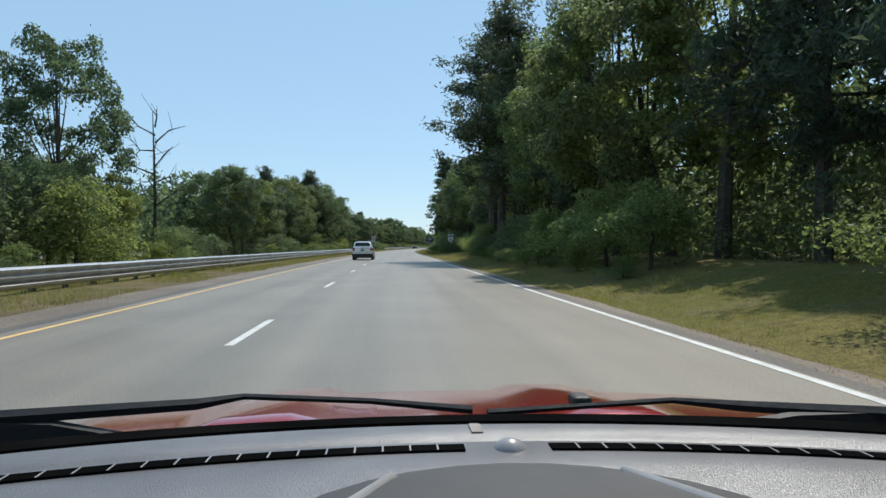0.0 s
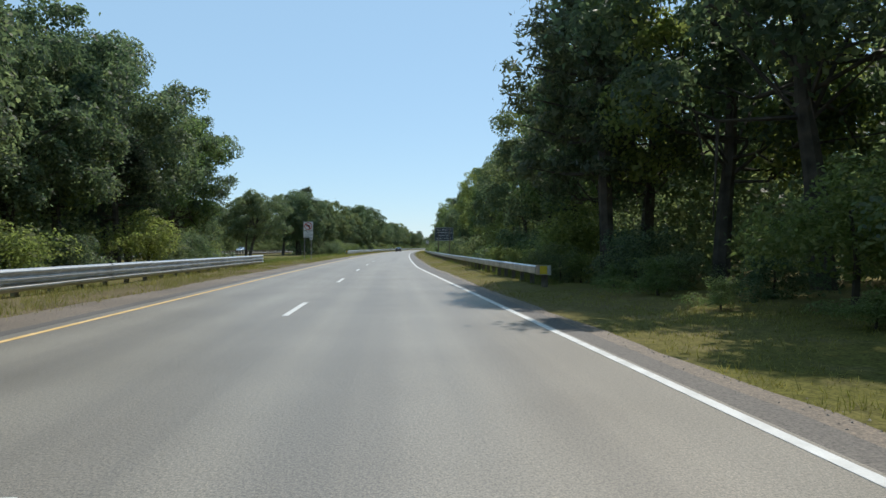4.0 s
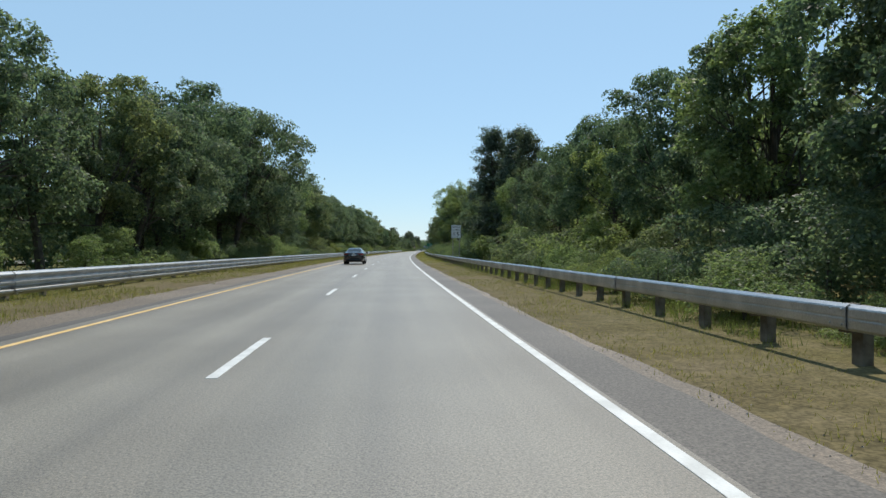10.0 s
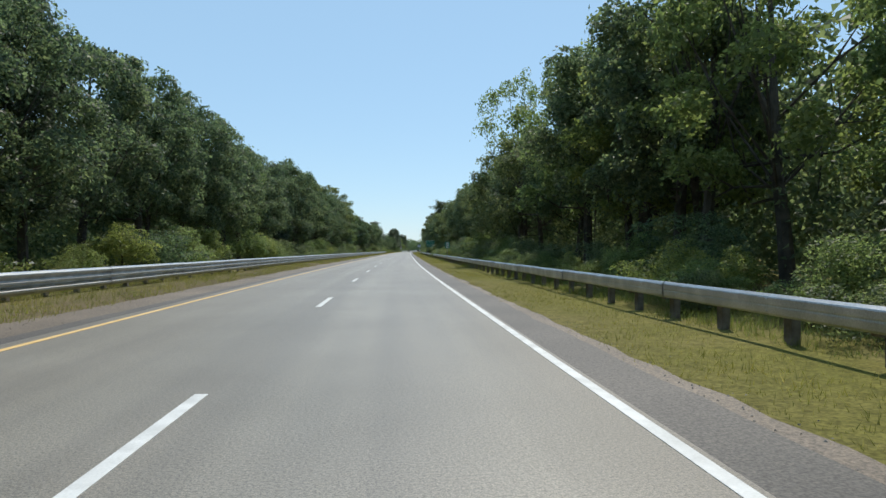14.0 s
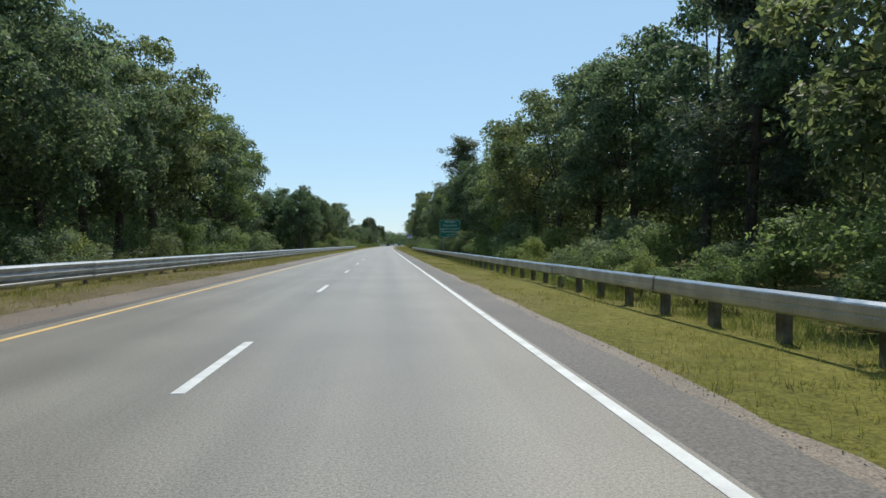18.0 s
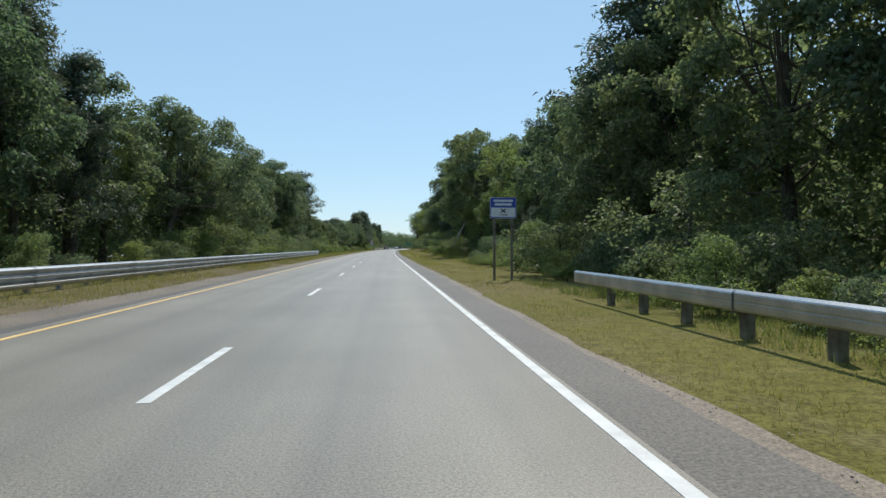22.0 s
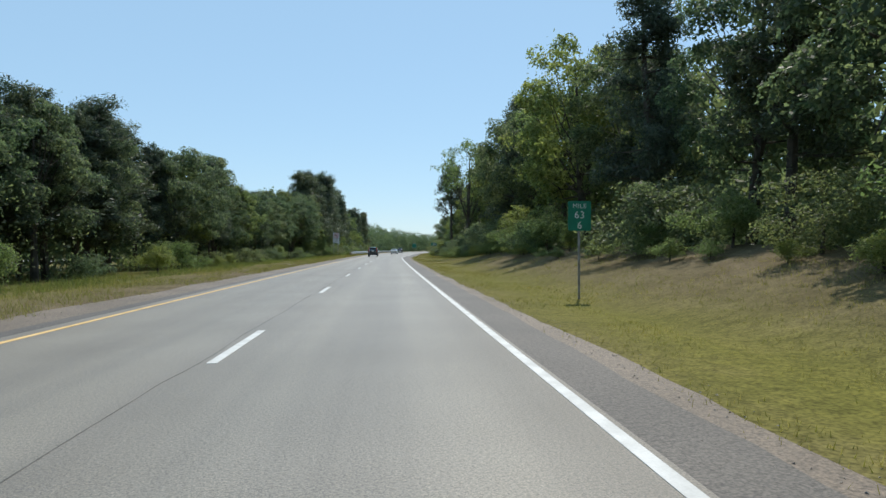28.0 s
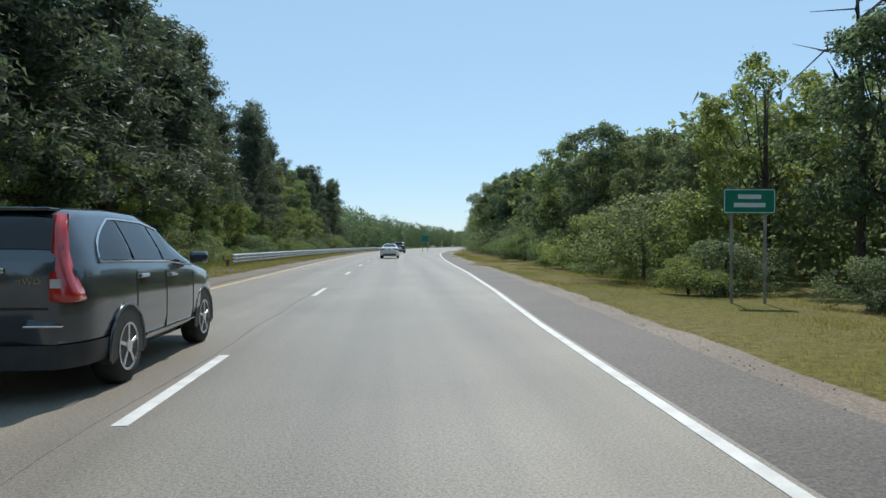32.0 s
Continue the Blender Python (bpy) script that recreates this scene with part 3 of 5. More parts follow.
OAKS = [broadleaf(11 + i, 10, w, M_OAK, lab) for i, (w, lab) in enumerate([
    (3.6, "full-crowned dark green oak at the wood's edge"), (3.1, "dense green oak with uneven crown"), (4.2, "wide spreading oak in deep green leaf"),
    (3.3, "tall green roadside oak with sky showing through"), (2.8, "narrow green oak among other trees")])]
LIGHTS = [broadleaf(31 + i, 10, w, M_LIME, lab, "maple", 27, 40, 16, 0.12) for i, (w, lab) in enumerate([(2.7, "light green young tree at the wood's edge"), (3.2, "yellowish green broad-leaved roadside tree"), (2.3, "slender bright green young tree")])]
THIN = broadleaf(51, 10, 2.7, M_LIME, "thin locust tree with feathery sparse leaves", "locust", 20, 9, 8, 0.5, 0.014)
PINES = [pine(61 + i, 10, lab, sp, lo, co) for i, (sp, lo, co, lab) in enumerate([
    (1.0, 0.22, False, "dark green pitch pine with tufted boughs"), (0.9, 0.22, False, "tall dark pine above the wood"), (1.15, 0.2, False, "bushy dark green pine beside the road"),
    (0.65, 0.45, False, "tall thin pine with a bare lower trunk"), (0.8, 0.2, True, "conical white pine with flat tiers of boughs")])]
BUSHES = [bush(81 + i, 2.4, m, lab, kd) for i, (m, kd, lab) in enumerate([(M_LIME, "bush", "bright green bush at the wood's edge"), (M_OAK, "bush", "dark green rounded bush under the trees"), (M_LIME, "shrub", "low yellow-green shrub by the verge"), (M_OAK, "thicket", "tangled green thicket at the wood's edge")])]
PROTOS = OAKS + LIGHTS + [THIN] + PINES + BUSHES
USED = {}


def plant(proto, s, lat, size, turn=None, wide=1.0):
    """Stand a plant at its place; the first use takes the built one itself."""
    base = 2.4 if proto in BUSHES else 10.0
    k = size / base
    angle = RNG.uniform(0, 360) if turn is None else turn
    a, b = USED.get(proto.name, (1.0, 1.0))
    m = stand(s, lat, bank(s, lat) - 0.05, angle, (k * wide / a, k * wide / a, k / b))
    if proto.name in USED:
        return copy_thing(proto, m)
    USED[proto.name] = (k * wide, k)
    proto.matrix_basis = m
    return proto


# heights of the wood's edge along the road
LEFT_H = ((-120, 10, 24, 47, 70, 95, 150, 165, 245, 270, 285, 294, 308, 325, 350, 400, 440, 481, 490, 503, 512, 541, 600, 620, 640, 690, 699, 706, 730, 760, 786, 804, 831, 841, 859, 885, 905, 925, 960, 1000), (9, 8, 6, 6, 10, 12.5, 15.2, 14, 14.3, 13.8, 12.6, 12, 15.2, 15.2, 13.5, 14, 14.8, 16.3, 13.8, 15.3, 16.9, 16.4, 14, 12.5, 13.6, 14.8, 14.2, 10.5, 8.5, 8.5, 10, 10.3, 9.0, 9.6, 12.6, 15.4, 17.8, 18.5, 16, 15))
RIGHT_H = ((-120, 0, 50, 120, 180, 200, 212, 225, 238, 250, 276, 286, 300, 330, 340, 352, 366, 374, 381, 398, 408, 430, 500, 540, 620, 660, 700, 760, 830, 858, 866, 888, 905, 960, 1000), (15, 15, 17, 16, 14, 12, 10.6, 9.7, 10.4, 11.6, 9.6, 8.8, 9.2, 12.0, 10.4, 9.0, 10.2, 11.2, 14.6, 15.2, 13.5, 13, 13.5, 12.2, 12.8, 15, 14.2, 14.2, 15, 11, 7.4, 8.4, 10.6, 12.4, 14))


SIGNS = ((98.2, 9.85), (186.8, 8.0), (319.2, 7.72), (439.3, 7.65), (537.5, 9.0), (602.2, 6.9), (657.5, 11.2), (761.8, 7.2), (871.4, 10.15))


def clear_of_signs(s, lat, r):
    """Step a plant back where it would hide a sign from the traffic."""
    for a, b in SIGNS:
        if a - 32 < s < a + r and lat - r < b + 0.9 + 0.14 * max(0, a - s):
            lat = max(lat, b + 0.9 + r * 0.95 - 0.02 * max(0, a - s))
    return lat


def left_open(s):
    return 48 < s < 68 or 165 < s < 243 or 545 < s < 604


s = -40.0
while s < 1010:
    if not left_open(s):
        h = lerp(s, *LEFT_H) * RNG.uniform(0.85, 1.08)
        pines = 0.85 if s > 868 else (0.35 if s > 715 else 0.12)
        u = RNG.random()
        proto = PINES[RNG.integers(0, 3)] if u < pines else (LIGHTS[RNG.integers(0, 3)] if u > 0.86 else OAKS[RNG.integers(0, 5)])
        plant(proto, s + RNG.uniform(-1, 1), -15.3 - RNG.uniform(0, 1.8) - lerp(s, (240, 275), (4.5, 0)) * (s > 235) * (s < 300), h)
    s += RNG.uniform(4.6, 6.8)
s = -10.0
while s < 1010:
    h = lerp(s, *RIGHT_H) * RNG.uniform(0.84, 1.08)
    u = RNG.random()
    pines = 0.3 if s < 140 or s > 690 else 0.12
    proto = PINES[RNG.integers(0, 3)] if u < pines else (LIGHTS[RNG.integers(0, 3)] if u > 0.7 else OAKS[RNG.integers(0, 5)])
    far = lerp(s, (0, 100, 130, 540, 600, 650, 720, 820, 850, 866, 920, 1000), (0.6, 0.6, 0.2, 0.2, 1.0, 2.6, 2.6, 2.0, 0.6, 0.8, 4, 9))
    plant(proto, s + RNG.uniform(-1, 1), clear_of_signs(s, 13.2 + far + RNG.uniform(0, 1.8), 0.33 * h), h, None, 0.88 if 150 < s < 350 else 1.0)
    s += RNG.uniform(4.6, 6.6)
# bushes before the trees
s = -20.0
while s < 1000:
    if not left_open(s) and RNG.random() < 0.85:
        plant(BUSHES[RNG.integers(0, 4)], s, -12.0 - RNG.uniform(0, 1.6), RNG.uniform(1.8, 4.2) * (0.6 if 715 < s < 862 else 1), None, 1.3)
    if RNG.random() < 0.9:
        far = lerp(s, (0, 130, 640, 700, 820, 850, 866, 920, 1000), (0, 0, 0, 1.2, 1.2, 0, 0.3, 3.5, 8.5))
        hb = RNG.uniform(1.5, 4.0)
        plant(BUSHES[RNG.integers(0, 4)], s + 1.5, clear_of_signs(s + 1.5, 10.4 + far + RNG.uniform(0, 1.2), 0.7 * hb), hb, None, 1.2)
    s += RNG.uniform(3.1, 4.9)
# low weeds and shrubs in the sun along the wood's edge
s = 20.0
while s < 900:
    far = lerp(s, (0, 130, 560, 600, 640, 700, 820, 850, 866, 920), (0.4, -0.6, -0.6, 0.0, 0.2, 1.6, 1.6, 0.2, 0.3, 3.2))
    hb = RNG.uniform(0.6, 1.7)
    lat = 9.6 + far + RNG.uniform(-0.5, 0.5)
    if clear_of_signs(s, lat, hb) == lat:
        plant(BUSHES[(0, 2, 2)[RNG.integers(0, 3)]], s, lat, hb, None, RNG.uniform(1.2, 1.8))
    s += RNG.uniform(2.2, 5.5) * (0.75 if 540 < s < 860 else 1)
# brambles leaning over the guard rail
s = 131.0
while s < 592:
    hb = RNG.uniform(0.8, 1.9)
    lat = 8.5 + RNG.uniform(-0.2, 0.9)
    if clear_of_signs(s, lat, hb * 0.6) == lat:
        plant(BUSHES[(0, 1, 2, 3)[RNG.integers(0, 4)]], s, lat, hb, None, RNG.uniform(1.0, 1.5))
    s += RNG.uniform(1.8, 4.2)
# trees that stand out
plant(OAKS[3], 40, -17.5, 15.2, None, 0.78)
plant(PINES[2], 30, -17.5, 8.5)
plant(OAKS[0], 312, -15.2, 16.0)
plant(OAKS[2], 323, -14.2, 16.2, None, 0.95)
plant(BUSHES[0], 33, -13.5, 5.2, None, 1.3)
plant(OAKS[2], 150, -16.5, 16.4, None, 0.95)
plant(OAKS[0], 139, -16.5, 15.0)
plant(PINES[1], 127, -15.2, 15.8, None, 1.15)
plant(OAKS[2], 207, -21, 10.8, None, 1.05)
plant(OAKS[0], 208, -21.8, 10.2, None, 0.95)
plant(OAKS[2], 246, -20, 14.3, None, 1.25)
plant(OAKS[0], 252, -21.5, 13.6, None, 1.2)
plant(OAKS[1], 240, -22.5, 11.8, None, 1.3)
plant(PINES[1], 714, 14.8, 18.6, None, 1.15)
plant(PINES[0], 722, 15.6, 16.5)
plant(PINES[3], 709, -15.8, 16.6, None, 1.5)
plant(PINES[1], 53, 10.8, 21.0)
plant(PINES[3], 61, 11.5, 20.0, None, 1.45)
plant(PINES[4], 133, 11.4, 19.5)
plant(PINES[0], 359, 14.8, 11.9, None, 1.15)
plant(PINES[2], 333, 14.0, 14.8, None, 1.15)
plant(PINES[0], 328, 15.2, 14.2, None, 1.1)
plant(PINES[1], 338.5, 15.0, 13.2, None, 1.2)
plant(PINES[3], 604.5, 14.0, 13.6, None, 1.4)
plant(PINES[2], 258, 13.6, 12.6, None, 1.2)
plant(LIGHTS[1], 252, 13.6, 13.0)
plant(LIGHTS[0], 277, 13.6, 9.8)
plant(OAKS[3], 270, 14.4, 10.4)
plant(PINES[2], 230.5, 14.0, 11.8, None, 1.1)
plant(THIN, 418, 13.2, 18.4, None, 0.8)
plant(THIN, 382, 13.0, 15.4, None, 0.8)
plant(OAKS[4], 386, 13.8, 14.4)
plant(OAKS[0], 394, 14.8, 14.0)
plant(PINES[3], 556, 13.0, 16.0, None, 1.2)
plant(OAKS[1], 676, 14.0, 19.0, None, 0.8)
plant(OAKS[4], 655, 14.0, 16.0, None, 0.9)
plant(LIGHTS[1], 650, 13.6, 7.5)
plant(LIGHTS[0], 645, 14.2, 8.5)
plant(LIGHTS[2], 664, 12.8, 6.5)
plant(OAKS[2], 609, -27, 13.2, None, 1.1)
plant(OAKS[0], 613, -22, 15.0)
plant(OAKS[3], 619, -18, 14.0)
for s, lat, h in ((872, -15.5, 16.0), (879, -14.6, 16.8), (887, -15.2, 17.5), (896, -14.8, 18.0), (906, -15.4, 18.2)):
    plant(PINES[(0, 2)[int(s) % 2]], s, lat, h, None, 1.35)
s = 770.0
while s < 872:
    plant(OAKS[RNG.integers(0, 5)] if RNG.random() < 0.7 else PINES[2], s, -15.0 - RNG.uniform(0, 3), lerp(s, *LEFT_H) * RNG.uniform(0.88, 1.02))
    s += RNG.uniform(4.0, 6.0)
s = 868.0
while s < 965:
    plant(LIGHTS[RNG.integers(0, 3)], s, -13.4 - RNG.uniform(0, 0.8), RNG.uniform(5.5, 8.0), None, 1.1)
    s += RNG.uniform(5.0, 8.0)
s = 642.0
while s < 765:
    plant(BUSHES[(0, 3, 0, 1)[RNG.integers(0, 4)]], s, -12.9 - RNG.uniform(0, 1.2), RNG.uniform(3.4, 5.6) * lerp(s, (700, 740), (1, 0.75)), None, 1.1)
    s += RNG.uniform(2.6, 4.6)
plant(THIN, 826, 11.6, 15.5, None, 1.0)
plant(OAKS[1], 813.7, -17.8, 12.6, None, 0.95)
for s, lat, h in ((776, -17.0, 9.4), (781, -16.2, 9.8), (785.5, -16.4, 10.6), (790, -16.9, 10.0)):
    plant(PINES[int(s) % 3], s, lat, h, None, 1.4)
plant(PINES[3], 852, 12.0, 15.0, None, 1.05)
leaning = tagged(new("leaning_trunk"), "pale bare trunk leaning into the wood's edge", "dead trunk")
part("trunk", tube([(0, 0, -0.3), (0.55, 0.05, 1.1), (1.9, 0.1, 3.6), (3.6, 0.2, 7.0), (4.1, 0.2, 8.4)], [0.16, 0.145, 0.125, 0.09, 0.03], 8), M_RUST, leaning)
part("stub", tube([(2.1, 0.1, 4.0), (2.0, -0.2, 4.9), (1.8, -0.4, 5.5)], [0.06, 0.04, 0.015], 6), M_RUST, leaning)
leaning.matrix_world = stand(656.8, 10.0, bank(656.8, 10.0))
plant(BUSHES[2], 663, 10.4, 2.0, None, 1.5)
plant(BUSHES[0], 653, 10.0, 1.3, None, 1.5)
plant(BUSHES[3], 655.5, 11.4, 2.4, None, 1.3)
dead_tree(46, -14.5, 11.0, 7)
dead_tree(874.5, 15.2, 9.8, 9)


# ---------- woods behind: too many to count ----------
def woods(seed, side, lat0, s_from, s_to, heights, step, gap=None, deep=5.0, size=0.62, count=8, tufts=12, per=4):
    rng = np.random.default_rng(seed)
    cen = []
    s = s_from
    while s < s_to:
        if not (gap and gap(s)):
            h = lerp(s, *heights) * rng.uniform(0.85, 1.12)
            lobes = []
            for i in range(count):
                z = h * (0.02 + 0.9 * (i + 0.4) / count)
                r = rng.uniform(1.6, 2.5)
                p = at(s + rng.uniform(-2.5, 2.5), side * (lat0 + rng.uniform(0, deep)), z)
                lobes.append((tuple(p), (r, r, r * 0.85)))
            cen.append(lobe_points(rng, lobes, tufts, per, 0.35))
        s += step
    return quads_mesh("woods", leaves(np.concatenate(cen), size, rng), M_OAK, 3)


def lone_gap(s):
    return left_open(s) or 236 < s < 250


UNDER = ((-200, 1700), (3.6, 3.6))
tagged(new("undergrowth", woods(105, 1, 14.2, -40, 1000, UNDER, 2.1, None, 5.5, 0.21, 3, 18, 5)), "tangled green undergrowth between the trunks", "undergrowth", kind="stuff")
tagged(new("undergrowth", woods(106, -1, 15.2, -40, 1000, UNDER, 2.1, left_open, 5.5, 0.21, 3, 18, 5)), "tangled green undergrowth between the trunks", "undergrowth", kind="stuff")
tagged(new("woods", woods(101, 1, 18, -40, 1100, [RIGHT_H[0], [0.86 * v for v in RIGHT_H[1]]], 3.4)), "dense dark green wood behind the roadside trees", "woods", kind="stuff")
tagged(new("woods", woods(102, 1, 27, -40, 1690, RIGHT_H, 4.5, None, 8, 1.1, 6)), "deep dark green wood further from the road", "woods", kind="stuff")
tagged(new("woods", woods(107, 1, 40, -60, 1200, ((-200, 1700), (11, 11)), 4.0, None, 10, 1.5, 6)), "deep dark green wood further from the road", "woods", kind="stuff")
tagged(new("woods", woods(108, 1, 52, -150, 1500, ((-200, 1700), (12, 12)), 5.0, None, 110, 3.0, 12, 8)), "wide green wood reaching away from the road", "woods", kind="stuff")
tagged(new("woods", woods(109, -1, 60, -150, 1500, ((-200, 1700), (13, 13)), 5.0, None, 110, 3.0, 12, 8)), "wide green wood beyond the opposite carriageway", "woods", kind="stuff")
tagged(new("woods", woods(103, -1, 19.5, -40, 1690, [LEFT_H[0], [0.86 * v for v in LEFT_H[1]]], 3.6, lone_gap)), "dense dark green wood of the median strip", "woods", kind="stuff")
tagged(new("woods", woods(104, -1, 49, -20, 800, ((-200, 1600), (14.0, 14.0)), 3.6, None, 7, 0.44, 8, 24, 8)), "distant green wood beyond the opposite carriageway", "woods", kind="stuff")

# ---------- grass ----------
def grass(s_from, s_to, lat_a, lat_b, per_m, tall, seed, material):
    rng = np.random.default_rng(seed)
    n = int((s_to - s_from) * per_m)
    out = []
    ss = rng.uniform(s_from, s_to, n)
    la = rng.uniform(0, 1, n)
    for s, u in zip(ss, la):
        a = lat_a(s) if callable(lat_a) else lat_a
        lat = a + (lat_b - a) * u
        dens = noise.noise((s * 0.2, lat * 0.6, 7.0))
        if dens < -0.25:
            continue
        p = at(s, lat, bank(s, lat) - 0.01)
        h = tall * (0.55 + 0.8 * max(0, dens + 0.3)) * rng.uniform(0.5, 1.4)
        out.append((p.x, p.y, p.z, h))
    o = np.repeat(np.array(out), 6, 0)
    k = len(o)
    a = rng.uniform(0, 6.283, k)
    base = o[:, :3] + np.stack([rng.normal(0, 0.11, k), rng.normal(0, 0.11, k), np.zeros(k)], 1)
    w = np.stack([np.cos(a), np.sin(a), np.zeros(k)], 1) * (0.005 + 0.011 * o[:, 3:4])
    tip = base + np.stack([rng.normal(0, 0.35, k) * o[:, 3], rng.normal(0, 0.35, k) * o[:, 3], o[:, 3] * rng.uniform(0.6, 1.1, k)], 1)
    return quads_mesh("grass", np.stack([base - w, base + w, tip], 1).reshape(-1, 3), material, 3)


def verge(s):
    return white_edge(s) + lerp(s, (0, 150, 830, 870), (0.6, 0.95, 1.1, 1.9))


tagged(new("grass", grass(-5, 960, verge, 11.8, 120, 0.085, 1, M_GRASS)), "dry straw-coloured and green verge grass", "grass", kind="stuff")
tagged(new("grass", grass(0, 960, -5.1, -12.5, 95, 0.2, 2, M_GRASS)), "dry straw-coloured and green median grass", "grass", kind="stuff")
tagged(new("weeds", grass(129, 600, 7.25, 9.6, 60, 0.26, 3, M_WEED)), "tall green weeds behind the guard rail", "weeds", kind="stuff")
tagged(new("weeds", grass(625, 712, 9.0, 13.5, 70, 0.34, 5, M_WEED)), "tall green weeds on the bank below the wood", "weeds", kind="stuff")
tagged(new("weeds", grass(0, 960, -8.5, -12.5, 26, 0.4, 4, M_WEED)), "tall green weeds under the median trees", "weeds", kind="stuff")


def pebbles(n, seed):
    """Loose stones along both edges of the asphalt: small four-faced chips."""
    rng = np.random.default_rng(seed)
    vs, fs = [], []
    tri = np.array([(1, 0, -0.4), (-0.5, 0.87, -0.4), (-0.5, -0.87, -0.4), (0, 0, 0.8)])
    for i in range(n):
        s = rng.uniform(-5, 940)
        if rng.random() < 0.65:
            lat = white_edge(s) + lerp(s, (0, 120, 150, 600, 640, 830, 870), (0.5, 0.6, 1.0, 1.0, 1.0, 1.1, 1.8)) + rng.normal(0, 0.2)
        else:
            lat = -4.75 + rng.normal(0, 0.3)
        p = np.array(at(s, lat, -0.006))
        q = tri @ np.array(Euler((rng.uniform(-0.4, 0.4), rng.uniform(-0.4, 0.4), rng.uniform(0, 6.3))).to_matrix()) * rng.uniform(0.005, 0.018) * np.array([1, 1, 0.6])
        k = len(vs)
        vs += [tuple(v) for v in q + p]
        fs += [(k, k + 1, k + 3), (k + 1, k + 2, k + 3), (k + 2, k, k + 3), (k + 2, k + 1, k)]
    return mesh_of("loose_stones", vs, fs, M_STONE)


M_STONE = plain("loose_stone", (0.13, 0.118, 0.105), (0.34, 0.31, 0.27), 0.9, 3.0, bump=0)
tagged(new("loose_stones", pebbles(22000, 4)), "loose grey and brown stones along the asphalt's edge", "stones", kind="stuff")


# ---------- signs ----------
M_SIGN_W = plain("sign_white", (0.62, 0.63, 0.63), (0.7, 0.71, 0.71), 0.45, 5.0, bump=0)
M_SIGN_G = plain("sign_green", (0.006, 0.16, 0.10), (0.01, 0.19, 0.12), 0.4, 5.0, bump=0)
M_SIGN_N = plain("sign_slate", (0.03, 0.042, 0.055), (0.04, 0.054, 0.068), 0.45, 5.0, bump=0)
M_SIGN_B = plain("sign_blue", (0.03, 0.06, 0.32), (0.04, 0.075, 0.38), 0.4, 5.0, bump=0)
M_SIGN_K = plain("sign_black", (0.012, 0.012, 0.013), (0.02, 0.02, 0.022), 0.5, 5.0, bump=0)
M_SIGN_R = plain("sign_red", (0.42, 0.02, 0.025), (0.5, 0.03, 0.03), 0.45, 5.0, bump=0)


def plate(w, h, t=0.012, r=0.05, y=0.0, cx=0.0, cz=0.0):
    """A flat plate with rounded corners that faces the traffic."""
    ring = []
    for sx, sz, a0 in ((1, 1, 0), (-1, 1, 90), (-1, -1, 180), (1, -1, 270)):
        for k in range(4):
            a = radians(a0 + 30 * k)
            ring.append((cx + sx * (w / 2 - r) + r * math.cos(a), cz + sz * (h / 2 - r) + r * math.sin(a)))
    return loft([[(x, y - t / 2, z) for x, z in ring], [(x, y + t / 2, z) for x, z in ring]])


def rim(w, h, b, r=0.05, y=-0.01, cx=0.0, cz=0.0):
    """The border line of a sign."""
    def ring(w, h, r):
        out = []
        for sx, sz, a0 in ((1, 1, 0), (-1, 1, 90), (-1, -1, 180), (1, -1, 270)):
            for k in range(4):
                a = radians(a0 + 30 * k)
                out.append((cx + sx * (w / 2 - r) + r * math.cos(a), y, cz + sz * (h / 2 - r) + r * math.sin(a)))
        return out
    return loft([ring(w, h, r), ring(w - 2 * b, h - 2 * b, max(0.006, r - b))], caps=False)


def words(text, height, x, z, y, material, parent, wide=1.0):
    """Raised lettering in the built-in font, centred on x."""
    cu = bpy.data.curves.new("lettering", "FONT")
    cu.body, cu.size, cu.align_x, cu.align_y, cu.extrude, cu.offset = text, height / 0.7, "CENTER", "CENTER", 0.001, 0.0
    cu.space_character = 1.12
    tmp = bpy.data.objects.new("lettering", cu)
    me = bpy.data.meshes.new_from_object(tmp)
    bpy.data.objects.remove(tmp)
    me.materials.clear()
    me.materials.append(material)
    return part("lettering", me, material, parent, "", m=pose(x, y, z, 90, 0, 0) @ Matrix.Diagonal((wide, 1, 1, 1)))


def sign_root(name, label, s, lat, turn=0.0, z=None):
    root = tagged(new(name), label, "road sign")
    root.matrix_world = stand(s, lat, bank(s, lat) if z is None else z, turn)
    return root


def post(root, x, top, material=None, w=0.07, d=0.05):
    part("post", boxed((x, 0.045, top / 2 - 0.2), (w, d, top + 0.4), 0.008), material or M_RUST, root)


def panel(root, w, h, cz, face, edge, r=0.06, b=0.025, inset=0.02, cx=0.0):
    part("panel", plate(w, h, 0.012, r, 0, cx, cz), face, root)
    part("border", rim(w - 2 * inset, h - 2 * inset, b, max(0.02, r - inset), -0.0095, cx, cz), edge, root)


def bar(root, w, h, x, z, material, y=-0.009):
    part("text_bar", boxed((x, y, z), (w, 0.004, h)), material, root)


# route shield, white on black, with a plate above
r = sign_root("route_sign", "white route shield numbered six on a steel post", 98.2, 9.85, z=0)
post(r, 0.0, 3.1)
panel(r, 0.95, 0.95, 2.36, M_SIGN_K, M_SIGN_K, 0.06)
_sh = [(-0.36, 0.42), (0.0, 0.38), (0.36, 0.42), (0.43, 0.2), (0.42, -0.08), (0.3, -0.3), (0.0, -0.43), (-0.3, -0.3), (-0.42, -0.08), (-0.43, 0.2)]
part("shield", loft([[(x, y, 2.36 + z) for x, z in _sh] for y in (-0.016, -0.009)]), M_SIGN_W, r, "white shield")
words("6", 0.5, 0, 2.33, -0.019, M_SIGN_K, r)
